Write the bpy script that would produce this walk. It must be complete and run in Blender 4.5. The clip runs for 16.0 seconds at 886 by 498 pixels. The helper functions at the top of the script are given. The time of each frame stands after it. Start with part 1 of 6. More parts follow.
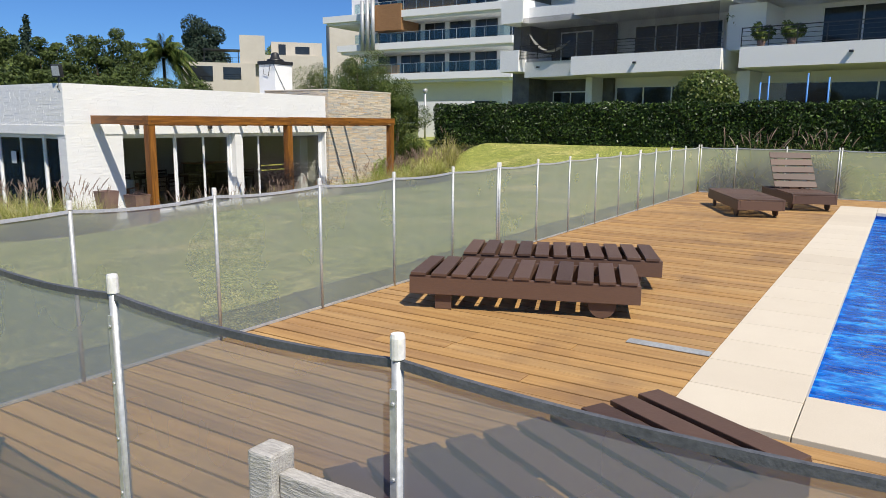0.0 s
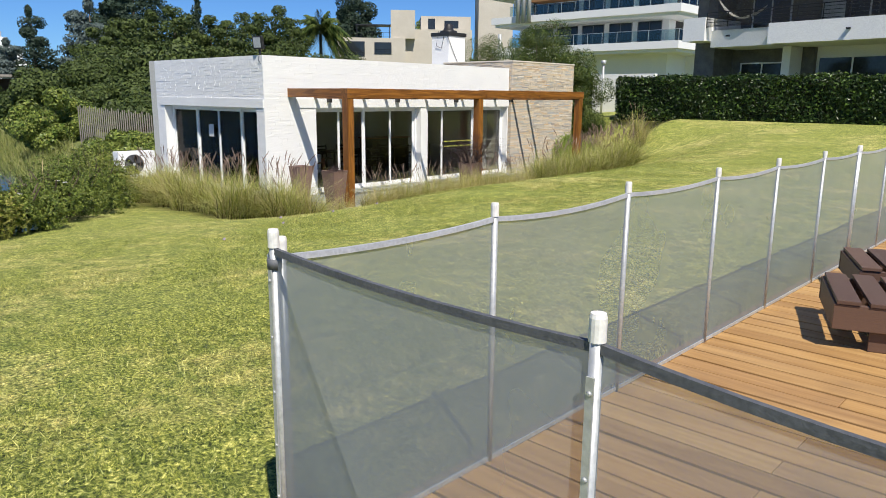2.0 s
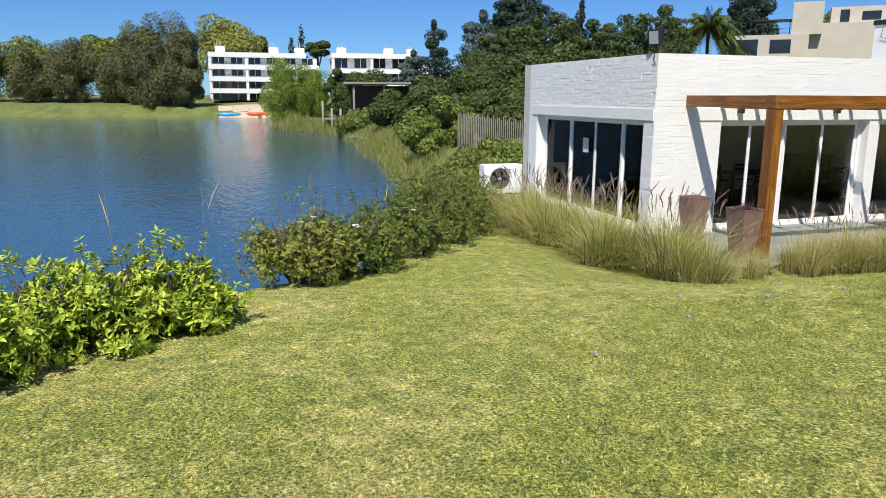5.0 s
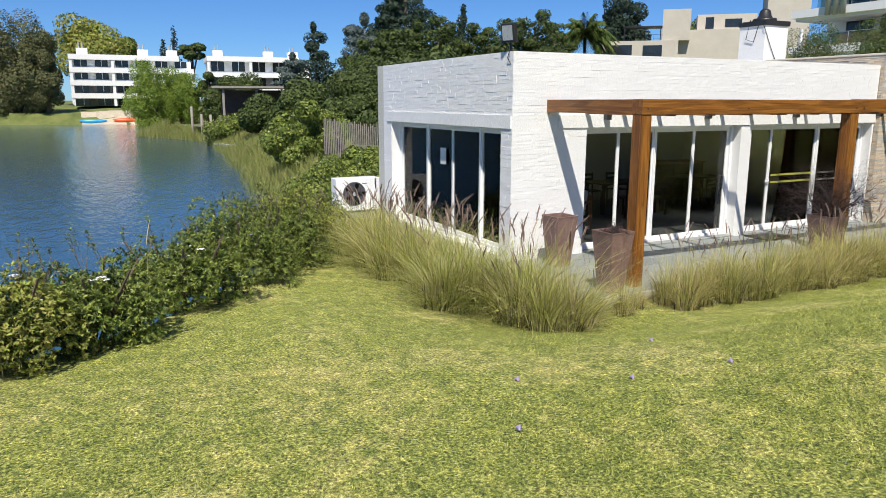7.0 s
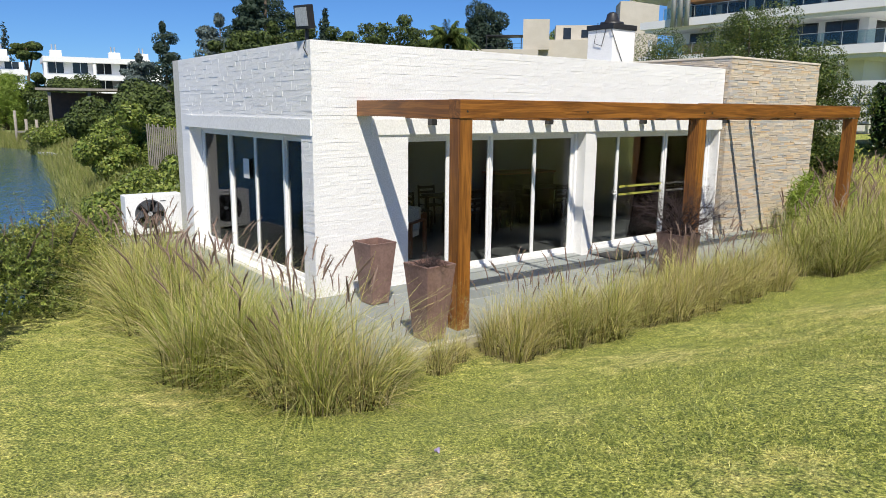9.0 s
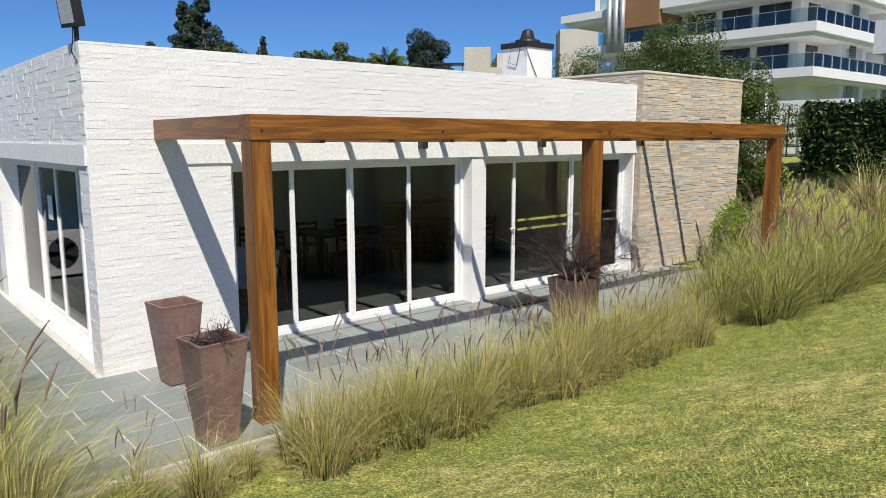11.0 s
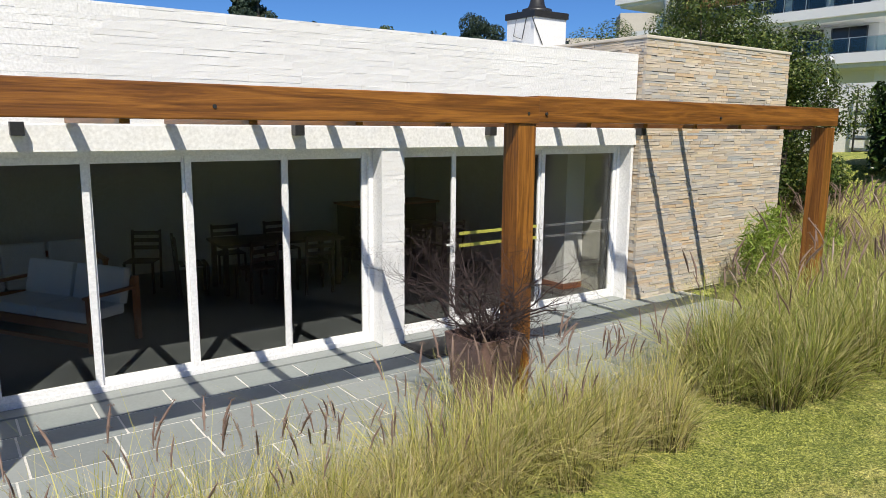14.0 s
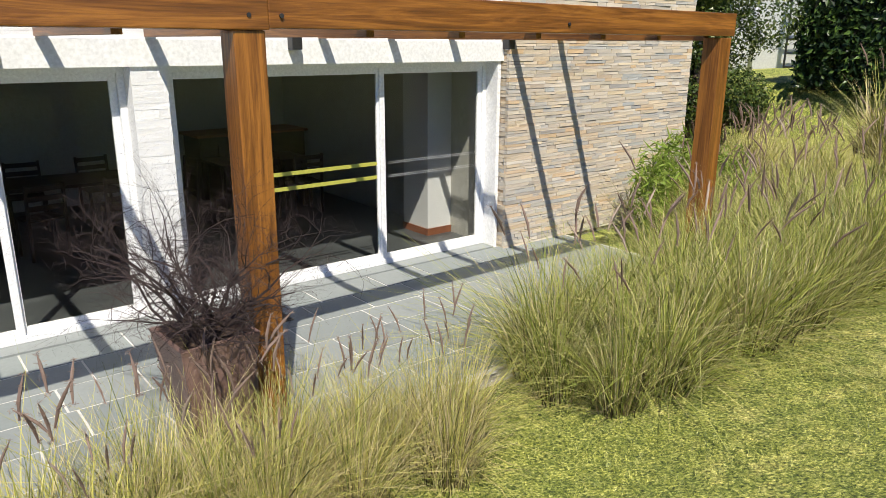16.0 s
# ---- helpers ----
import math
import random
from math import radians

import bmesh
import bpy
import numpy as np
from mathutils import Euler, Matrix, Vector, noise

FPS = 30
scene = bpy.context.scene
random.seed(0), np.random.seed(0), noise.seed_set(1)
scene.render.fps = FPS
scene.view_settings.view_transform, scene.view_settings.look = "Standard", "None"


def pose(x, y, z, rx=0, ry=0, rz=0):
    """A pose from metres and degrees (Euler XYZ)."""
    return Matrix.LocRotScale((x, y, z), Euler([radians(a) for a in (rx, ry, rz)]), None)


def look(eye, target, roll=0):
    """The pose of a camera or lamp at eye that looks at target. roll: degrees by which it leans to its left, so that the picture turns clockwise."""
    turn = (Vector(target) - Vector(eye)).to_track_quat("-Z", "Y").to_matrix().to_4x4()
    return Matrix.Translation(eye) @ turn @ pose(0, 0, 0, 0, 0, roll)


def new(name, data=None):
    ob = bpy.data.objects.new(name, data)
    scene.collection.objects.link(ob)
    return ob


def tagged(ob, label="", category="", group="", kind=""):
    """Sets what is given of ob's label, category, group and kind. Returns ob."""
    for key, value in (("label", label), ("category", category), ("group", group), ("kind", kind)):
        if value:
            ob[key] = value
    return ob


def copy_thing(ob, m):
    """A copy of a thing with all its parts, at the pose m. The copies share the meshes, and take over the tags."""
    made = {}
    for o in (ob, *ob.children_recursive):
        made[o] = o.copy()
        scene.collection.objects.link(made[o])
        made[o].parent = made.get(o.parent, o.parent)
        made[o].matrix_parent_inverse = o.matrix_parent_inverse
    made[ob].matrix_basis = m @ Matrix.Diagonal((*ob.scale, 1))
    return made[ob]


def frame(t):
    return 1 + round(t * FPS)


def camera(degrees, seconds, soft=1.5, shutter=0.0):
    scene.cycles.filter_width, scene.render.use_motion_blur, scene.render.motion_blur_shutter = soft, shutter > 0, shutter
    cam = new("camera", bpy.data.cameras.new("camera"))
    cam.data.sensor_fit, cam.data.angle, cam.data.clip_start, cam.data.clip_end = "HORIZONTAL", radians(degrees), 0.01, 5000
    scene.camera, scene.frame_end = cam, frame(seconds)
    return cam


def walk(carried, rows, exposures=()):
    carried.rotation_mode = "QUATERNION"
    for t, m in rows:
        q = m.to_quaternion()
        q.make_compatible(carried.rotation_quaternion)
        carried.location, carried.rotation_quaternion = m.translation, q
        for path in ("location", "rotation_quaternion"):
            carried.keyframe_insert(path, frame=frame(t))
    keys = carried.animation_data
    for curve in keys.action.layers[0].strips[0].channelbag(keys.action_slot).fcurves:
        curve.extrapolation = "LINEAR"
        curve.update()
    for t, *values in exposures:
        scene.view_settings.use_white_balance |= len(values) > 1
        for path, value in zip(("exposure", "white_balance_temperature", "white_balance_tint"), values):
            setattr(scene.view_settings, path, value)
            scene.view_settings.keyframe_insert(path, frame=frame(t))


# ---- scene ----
cam = camera(63.4, 16.0, soft=0.5)
PATH = [
    (0, (-0.471, 0.502, 1.467), (-1.532, 2.161, 1.118), 0.5),
    (0.5, (-0.97, 0.501, 1.467), (-2.049, 2.147, 1.113), 0.5),
    (1, (-1.494, 0.484, 1.454), (-2.651, 2.074, 1.090), 0.5),
    (1.5, (-2.027, 0.564, 1.428), (-3.274, 2.079, 1.040), 0.5),
    (2, (-2.612, 0.640, 1.412), (-3.953, 2.063, 0.994), 0.55),
    (2.5, (-3.137, 0.728, 1.420), (-4.644, 1.961, 0.971), 0.45),
    (3, (-3.737, 0.931, 1.430), (-5.402, 1.937, 0.963), 0.3),
    (3.5, (-4.327, 1.182, 1.458), (-6.1, 1.978, 0.988), 0.3),
    (4, (-4.921, 1.554, 1.485), (-6.755, 2.21, 1.046), 0.4),
    (4.2, (-5.143, 1.715, 1.490), (-7.002, 2.315, 1.074), 0.3),
    (6.3, (-7.079, 3.467, 1.516), (-8.903, 4.184, 1.120), 0.1),
    (6.5, (-7.254, 3.631, 1.515), (-9.057, 4.399, 1.114), 0.2),
    (7, (-7.647, 4.097, 1.518), (-9.399, 4.975, 1.115), 0.1),
    (7.5, (-8.011, 4.583, 1.530), (-9.699, 5.575, 1.125), 0.0),
    (8, (-8.378, 5.065, 1.520), (-10.017, 6.138, 1.117), 0.1),
    (8.5, (-8.737, 5.565, 1.477), (-10.336, 6.699, 1.081), 0.2),
    (10.8, (-9.818, 8.193, 1.367), (-11.332, 9.461, 1.051), 0.3),
    (11, (-9.895, 8.441, 1.353), (-11.399, 9.723, 1.048), -0.1),
    (11.5, (-10.124, 8.981, 1.313), (-11.61, 10.287, 1.019), -0.0),
    (12, (-10.306, 9.535, 1.304), (-11.78, 10.855, 1.013), 0.1),
    (12.5, (-10.501, 10.087, 1.307), (-11.976, 11.406, 1.015), 0.2),
    (13, (-10.699, 10.638, 1.344), (-12.208, 11.917, 1.047), 0.4),
    (13.5, (-10.868, 11.212, 1.342), (-12.416, 12.441, 1.034), 0.5),
    (14, (-11.063, 11.751, 1.313), (-12.666, 12.899, 0.976), 0.5),
    (14.5, (-11.196, 12.324, 1.321), (-12.81, 13.436, 0.927), 0.7),
    (15, (-11.317, 12.941, 1.281), (-12.897, 14.084, 0.837), 0.6),
    (15.5, (-11.486, 13.497, 1.274), (-13.009, 14.689, 0.764), 0.6),
    (16, (-11.544, 13.987, 1.277), (-13.042, 15.191, 0.725), 0.3),
]
walk(cam, [(t, look(eye, target, roll)) for t, eye, target, roll in PATH],
     [(0, 0.21), (2, 0.28), (8.5, 0.28), (11.2, 0.15), (13, 0.18), (14.5, 0.29), (16, 0.41)])

# ---- light ----
SUN = Vector((0.636, -0.36, 1.0)).normalized()
world = bpy.data.worlds.new("sky")
scene.world = world
world.use_nodes = True
wn = world.node_tree
sky = wn.nodes.new("ShaderNodeTexSky")
sky.sky_type, sky.sun_disc = "NISHITA", False
sky.sun_elevation, sky.sun_rotation = math.asin(SUN.z), math.atan2(SUN.x, SUN.y)
sky.air_density, sky.dust_density, sky.ozone_density, sky.altitude = 0.9, 0.0, 5.0, 200
tint = wn.nodes.new("ShaderNodeMix")
tint.data_type, tint.blend_type = "RGBA", "MULTIPLY"
tint.inputs[0].default_value, tint.inputs[7].default_value = 1.0, (0.58, 0.91, 1.36, 1)
wn.links.new(sky.outputs[0], tint.inputs[6])
wn.links.new(tint.outputs[2], wn.nodes["Background"].inputs[0])
wn.nodes["Background"].inputs[1].default_value = 0.066
sun = new("sun", bpy.data.lights.new("sun", "SUN"))
sun.data.energy, sun.data.angle, sun.data.color = 5.0, radians(0.53), (1.0, 0.935, 0.82)
sun.matrix_world = look((30, -20, 50), Vector((30, -20, 50)) - SUN)

# ---- materials ----


def material(name):
    m = bpy.data.materials.new(name)
    m.use_nodes = True
    return m, m.node_tree, m.node_tree.nodes["Principled BSDF"]


def ramp(nt, fac, stops):
    r = nt.nodes.new("ShaderNodeValToRGB")
    els = r.color_ramp.elements
    while len(els) < len(stops):
        els.new(0.5)
    for e, (p, c) in zip(els, stops):
        e.position, e.color = p, (*c, 1)
    nt.links.new(fac, r.inputs[0])
    return r.outputs[0]


def noise_tex(nt, scale, detail=4, rough=0.55, stretch=None, coord="Object"):
    tc = nt.nodes.new("ShaderNodeTexCoord")
    n = nt.nodes.new("ShaderNodeTexNoise")
    n.inputs["Scale"].default_value, n.inputs["Detail"].default_value, n.inputs["Roughness"].default_value = scale, detail, rough
    if stretch:
        mp = nt.nodes.new("ShaderNodeMapping")
        mp.inputs["Scale"].default_value = stretch
        nt.links.new(tc.outputs[coord], mp.inputs[0])
        nt.links.new(mp.outputs[0], n.inputs[0])
    else:
        nt.links.new(tc.outputs[coord], n.inputs[0])
    return n.outputs[0]


def mixc(nt, fac, a, b, mode="MIX"):
    m = nt.nodes.new("ShaderNodeMix")
    m.data_type, m.blend_type = "RGBA", mode
    for sock, v in ((m.inputs[0], fac), (m.inputs[6], a), (m.inputs[7], b)):
        if isinstance(v, (int, float)):
            sock.default_value = v
        elif isinstance(v, tuple):
            sock.default_value = (*v, 1)
        else:
            nt.links.new(v, sock)
    return m.outputs[2]


def bump(nt, bsdf, height, strength=0.3, dist=0.01):
    b = nt.nodes.new("ShaderNodeBump")
    b.inputs["Strength"].default_value, b.inputs["Distance"].default_value = strength, dist
    nt.links.new(height, b.inputs["Height"])
    nt.links.new(b.outputs[0], bsdf.inputs["Normal"])


def varied(name, c1, c2, scale=6.0, fine=60.0, rough=0.7, metal=0.0, strength=0.3, dist=0.01, stretch=None, spread=None, c3=None, island=None):
    """Two colours mottled at two scales; spread: colour by which single pieces differ; island: the same for joined pieces."""
    m, nt, b = material(name)
    big, small = noise_tex(nt, scale, 4, 0.6, stretch), noise_tex(nt, fine, 3, 0.6, stretch)
    stops = [(0.3, c1), (0.7, c2)] if c3 is None else [(0.3, c1), (0.55, c2), (0.75, c3)]
    col = ramp(nt, big, stops)
    col = mixc(nt, 0.35, col, ramp(nt, small, [(0.3, tuple(x * 0.6 for x in c1)), (0.7, tuple(min(1, x * 1.25) for x in c2))]))
    if spread:
        oi = nt.nodes.new("ShaderNodeObjectInfo")
        col = mixc(nt, 0.68, col, ramp(nt, oi.outputs["Random"], [(i / max(1, len(spread) - 1), c) for i, c in enumerate(spread)]))
    if island:
        g = nt.nodes.new("ShaderNodeNewGeometry")
        col = mixc(nt, 0.68, col, ramp(nt, g.outputs["Random Per Island"], [(i / max(1, len(island) - 1), c) for i, c in enumerate(island)]))
    nt.links.new(col, b.inputs["Base Color"])
    b.inputs["Roughness"].default_value, b.inputs["Metallic"].default_value = rough, metal
    if strength:
        bump(nt, b, small, strength, dist)
    return m


def leafy(name, cols, rough=0.5, trans=0.35):
    m, nt, b = material(name)
    g = nt.nodes.new("ShaderNodeNewGeometry")
    col = ramp(nt, g.outputs["Random Per Island"], [(i / (len(cols) - 1), c) for i, c in enumerate(cols)])
    big = noise_tex(nt, 0.8, 2)
    col = mixc(nt, ramp(nt, big, [(0.4, (0, 0, 0)), (0.7, (0.22, 0.22, 0.22))]), col, tuple(min(1, x * 1.3) for x in cols[-1]))
    nt.links.new(col, b.inputs["Base Color"])
    b.inputs["Roughness"].default_value = rough
    b.inputs["Specular IOR Level"].default_value = 0.25
    t = nt.nodes.new("ShaderNodeBsdfTranslucent")
    nt.links.new(col, t.inputs[0])
    mx = nt.nodes.new("ShaderNodeMixShader")
    mx.inputs[0].default_value = trans
    nt.links.new(b.outputs[0], mx.inputs[1])
    nt.links.new(t.outputs[0], mx.inputs[2])
    nt.links.new(mx.outputs[0], nt.nodes["Material Output"].inputs[0])
    return m


def see_through(name, tint, gloss_rough=0.0, ior=1.5, body=None, solid=0.0):
    """Glass sheet or woven mesh: clear part, plus gloss by Fresnel, plus (for a weave) a solid share of its threads."""
    m, nt, b = material(name)
    t = nt.nodes.new("ShaderNodeBsdfTransparent")
    t.inputs[0].default_value = (*tint, 1)
    if body:
        mx = nt.nodes.new("ShaderNodeMixShader")
        b.inputs["Base Color"].default_value, b.inputs["Roughness"].default_value = (*body, 1), 0.8
        nz = noise_tex(nt, 1.5, 3)
        nt.links.new(ramp(nt, nz, [(0.3, (solid - 0.05,) * 3), (0.7, (solid + 0.05,) * 3)]), mx.inputs[0])
        nt.links.new(t.outputs[0], mx.inputs[1])
        nt.links.new(b.outputs[0], mx.inputs[2])
    else:
        mx = nt.nodes.new("ShaderNodeMixShader")
        fr, gl = nt.nodes.new("ShaderNodeFresnel"), nt.nodes.new("ShaderNodeBsdfGlossy")
        fr.inputs[0].default_value, gl.inputs["Roughness"].default_value = ior, gloss_rough
        nt.links.new(fr.outputs[0], mx.inputs[0])
        nt.links.new(t.outputs[0], mx.inputs[1])
        nt.links.new(gl.outputs[0], mx.inputs[2])
    nt.links.new(mx.outputs[0], nt.nodes["Material Output"].inputs[0])
    return m



def wood(name, dark, mid, light, axis, rough=0.45, scale=2.0, spread=None, stain=None, strength=0.35):
    """Timber with long distorted figure and fibres along the axis (0, 1 or 2)."""
    m, nt, b = material(name)
    def along(k, c):
        return tuple(k if i == axis else c for i in range(3))
    fig = noise_tex(nt, scale, 6, 0.62, along(0.35, 5.0))
    fig.node.inputs["Distortion"].default_value = 1.6
    fib = noise_tex(nt, scale * 8, 4, 0.7, along(0.12, 5.0))
    col = ramp(nt, fig, [(0.28, dark), (0.48, mid), (0.62, light), (0.75, mid)])
    col = mixc(nt, 0.4, col, ramp(nt, fib, [(0.3, dark), (0.7, light)]))
    if spread:
        oi = nt.nodes.new("ShaderNodeObjectInfo")
        col = mixc(nt, 0.45, col, ramp(nt, oi.outputs["Random"], [(i / max(1, len(spread) - 1), c) for i, c in enumerate(spread)]))
    if stain:
        big = noise_tex(nt, 0.9, 4, 0.65)
        col = mixc(nt, ramp(nt, big, [(0.5, (0, 0, 0)), (0.68, (0.6, 0.6, 0.6))]), col, stain)
    nt.links.new(col, b.inputs["Base Color"])
    b.inputs["Roughness"].default_value = rough
    bump(nt, b, fib, strength, 0.004)
    return m


M_WHITE = varied("white_painted_stone", (0.78, 0.775, 0.76), (0.86, 0.855, 0.84), 1.2, 45, 0.75, strength=0.5, dist=0.006)
M_RENDER = varied("white_smooth_render", (0.76, 0.76, 0.74), (0.83, 0.83, 0.81), 1.0, 30, 0.7, strength=0.15, dist=0.004)
M_STONE = varied("split_slate", (0.36, 0.32, 0.27), (0.54, 0.48, 0.40), 3, 55, 0.8, strength=0.6, dist=0.006,
                 spread=[(0.26, 0.27, 0.28), (0.68, 0.53, 0.34), (0.52, 0.48, 0.42), (0.74, 0.58, 0.37), (0.42, 0.42, 0.41), (0.66, 0.43, 0.21), (0.72, 0.66, 0.56), (0.62, 0.51, 0.38), (0.38, 0.41, 0.42), (0.76, 0.62, 0.41)])
M_STONE_J = varied("split_slate_joined", (0.36, 0.32, 0.27), (0.54, 0.48, 0.40), 3, 55, 0.8, strength=0.6, dist=0.006,
                   island=[(0.26, 0.27, 0.28), (0.68, 0.53, 0.34), (0.52, 0.48, 0.42), (0.74, 0.58, 0.37), (0.42, 0.42, 0.41), (0.66, 0.43, 0.21), (0.72, 0.66, 0.56), (0.62, 0.51, 0.38), (0.38, 0.41, 0.42), (0.76, 0.62, 0.41)])
M_MORTAR = varied("dark_joint", (0.12, 0.11, 0.10), (0.20, 0.18, 0.16), 8, 60, 0.9)
M_ALU = varied("white_aluminium", (0.80, 0.80, 0.80), (0.84, 0.84, 0.84), 2, 40, 0.35, strength=0.02)
BEAMS = ((0.026, 0.008, 0.0022), (0.175, 0.060, 0.010), (0.39, 0.155, 0.027))
M_BEAM = wood("oiled_hardwood", *BEAMS, 1, 0.38)
M_POST = wood("oiled_hardwood_upright", *BEAMS, 2, 0.38)
M_CROSS = wood("oiled_hardwood_cross", *BEAMS, 0, 0.38)
M_DECK = wood("weathered_deck_board", (0.155, 0.075, 0.026), (0.385, 0.215, 0.076), (0.56, 0.345, 0.14), 0, 0.55, 2.0,
              [(0.24, 0.125, 0.045), (0.54, 0.31, 0.105), (0.36, 0.205, 0.08), (0.58, 0.37, 0.15), (0.29, 0.16, 0.075), (0.48, 0.26, 0.08)], (0.17, 0.10, 0.06))
M_LOUNGE = varied("dark_stained_wood", (0.060, 0.032, 0.022), (0.115, 0.062, 0.042), 4, 30, 0.5, strength=0.3, dist=0.003, stretch=(1, 4, 4), spread=[(0.06, 0.035, 0.026), (0.13, 0.075, 0.052), (0.09, 0.052, 0.038)])
M_BENCH = varied("weathered_grey_wood", (0.30, 0.28, 0.26), (0.52, 0.50, 0.47), 5, 40, 0.85, strength=0.7, dist=0.006, stretch=(1, 5, 5))
M_COPING = varied("cream_cast_stone", (0.52, 0.45, 0.35), (0.64, 0.57, 0.46), 3, 140, 0.8, strength=0.3, dist=0.003, spread=[(0.55, 0.48, 0.38), (0.66, 0.59, 0.48), (0.60, 0.53, 0.42)])
M_POOL = varied("blue_pool_lining", (0.02, 0.10, 0.42), (0.03, 0.14, 0.52), 2, 20, 0.4, strength=0.0)
M_SLATE = varied("grey_slate_paving", (0.17, 0.19, 0.19), (0.27, 0.29, 0.285), 2.0, 30, 0.6, strength=0.2, dist=0.003, spread=[(0.17, 0.19, 0.19), (0.26, 0.29, 0.28), (0.22, 0.24, 0.235), (0.29, 0.31, 0.30)])
M_GROUT = varied("pale_grout", (0.50, 0.49, 0.46), (0.66, 0.64, 0.60), 5, 50, 0.9)
M_CONC = varied("worn_concrete", (0.36, 0.33, 0.28), (0.52, 0.49, 0.43), 3, 40, 0.9, strength=0.4)
M_STEEL = varied("galvanised_tube", (0.42, 0.435, 0.44), (0.56, 0.575, 0.58), 6, 50, 0.45, metal=0.4, strength=0.05)
M_CAP = varied("white_plastic_cap", (0.70, 0.69, 0.66), (0.78, 0.77, 0.74), 8, 60, 0.5, strength=0.05)
M_HEM = varied("grey_hem_tape", (0.06, 0.065, 0.075), (0.12, 0.125, 0.14), 6, 80, 0.6, strength=0.2)
M_MESH = see_through("grey_fence_mesh", (0.92, 0.93, 0.95), body=(0.235, 0.265, 0.29), solid=0.54)
M_GLASS = see_through("window_glass", (0.80, 0.81, 0.80), ior=1.27)
M_PLANTER = varied("rusty_brown_glaze", (0.13, 0.075, 0.060), (0.24, 0.15, 0.125), 3.5, 30, 0.5, strength=0.25, dist=0.003, c3=(0.30, 0.20, 0.17))
M_SOIL = varied("dry_soil", (0.07, 0.045, 0.03), (0.14, 0.09, 0.06), 15, 60, 0.95, strength=0.8, dist=0.01)
M_TWIG = varied("dead_twigs", (0.022, 0.014, 0.014), (0.06, 0.038, 0.035), 8, 60, 0.85)
M_BLACK = varied("black_metal", (0.015, 0.015, 0.016), (0.03, 0.03, 0.032), 8, 60, 0.4, strength=0.05)
M_INWALL = varied("cream_inner_wall", (0.50, 0.49, 0.44), (0.58, 0.57, 0.52), 1, 20, 0.9, strength=0.1)
M_CREAM = varied("beige_render", (0.46, 0.42, 0.35), (0.55, 0.51, 0.44), 0.6, 12, 0.85, strength=0.1)
M_APT = varied("white_apartment_render", (0.83, 0.835, 0.84), (0.88, 0.88, 0.88), 0.3, 25, 0.8, strength=0.0)
M_DARKGLASS = varied("dark_window_glass", (0.015, 0.018, 0.022), (0.03, 0.035, 0.04), 1, 10, 0.06, strength=0.0)
M_TRUNK = varied("grey_bark", (0.09, 0.065, 0.045), (0.19, 0.145, 0.105), 4, 25, 0.95, strength=0.9, dist=0.03)
M_CUSHION = varied("off_white_cloth", (0.62, 0.62, 0.60), (0.74, 0.74, 0.72), 4, 60, 0.9, strength=0.2)
M_REDWOOD = varied("red_brown_wood", (0.22, 0.075, 0.035), (0.34, 0.13, 0.06), 4, 30, 0.5, stretch=(4, 4, 1), strength=0.2)
M_DARKWOOD = varied("dark_brown_wood", (0.035, 0.02, 0.014), (0.07, 0.042, 0.03), 4, 30, 0.5, strength=0.2)
M_WEED = varied("grey_stakes", (0.20, 0.18, 0.15), (0.34, 0.31, 0.27), 4, 30, 0.9, strength=0.5)

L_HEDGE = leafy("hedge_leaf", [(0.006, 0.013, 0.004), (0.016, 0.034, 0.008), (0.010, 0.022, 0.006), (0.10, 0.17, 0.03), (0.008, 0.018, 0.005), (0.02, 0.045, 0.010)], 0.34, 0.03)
L_BUSH = leafy("bush_leaf", [(0.04, 0.07, 0.012), (0.20, 0.26, 0.045), (0.08, 0.135, 0.022), (0.36, 0.40, 0.09), (0.05, 0.095, 0.016), (0.15, 0.16, 0.04)], 0.4, 0.18)
# inner leaves coloured dark for the self-shadow inside a bush
L_SHADE = leafy("shaded_inner_leaf", [(0.015, 0.028, 0.006), (0.035, 0.06, 0.012), (0.025, 0.042, 0.010), (0.05, 0.075, 0.018)], 0.5, 0.08)
L_TREE = leafy("glossy_tree_leaf", [(0.018, 0.036, 0.008), (0.07, 0.11, 0.02), (0.03, 0.055, 0.012), (0.19, 0.22, 0.05), (0.022, 0.045, 0.010)], 0.36, 0.1)
L_BRIGHT = leafy("bright_leaf", [(0.10, 0.17, 0.018), (0.42, 0.52, 0.055), (0.22, 0.32, 0.03), (0.62, 0.68, 0.11), (0.30, 0.40, 0.04)], 0.36, 0.2)
L_OLIVE = leafy("olive_leaf", [(0.08, 0.10, 0.02), (0.24, 0.25, 0.05), (0.38, 0.33, 0.10), (0.14, 0.18, 0.03), (0.34, 0.40, 0.06)], 0.45, 0.15)
L_PINE = leafy("pine_needle", [(0.024, 0.040, 0.011), (0.055, 0.082, 0.020), (0.11, 0.145, 0.035), (0.034, 0.052, 0.013)], 0.6, 0.1)
L_DARK = leafy("dark_conifer", [(0.014, 0.028, 0.018), (0.03, 0.05, 0.03), (0.045, 0.07, 0.045), (0.02, 0.04, 0.024)], 0.6, 0.1)
L_BLUE = leafy("blue_cedar", [(0.05, 0.075, 0.07), (0.09, 0.12, 0.11), (0.12, 0.155, 0.145), (0.07, 0.10, 0.09)], 0.6, 0.1)
L_CASUA = leafy("brown_green_needles", [(0.05, 0.065, 0.022), (0.10, 0.12, 0.04), (0.18, 0.18, 0.07), (0.12, 0.105, 0.05)], 0.6, 0.15)
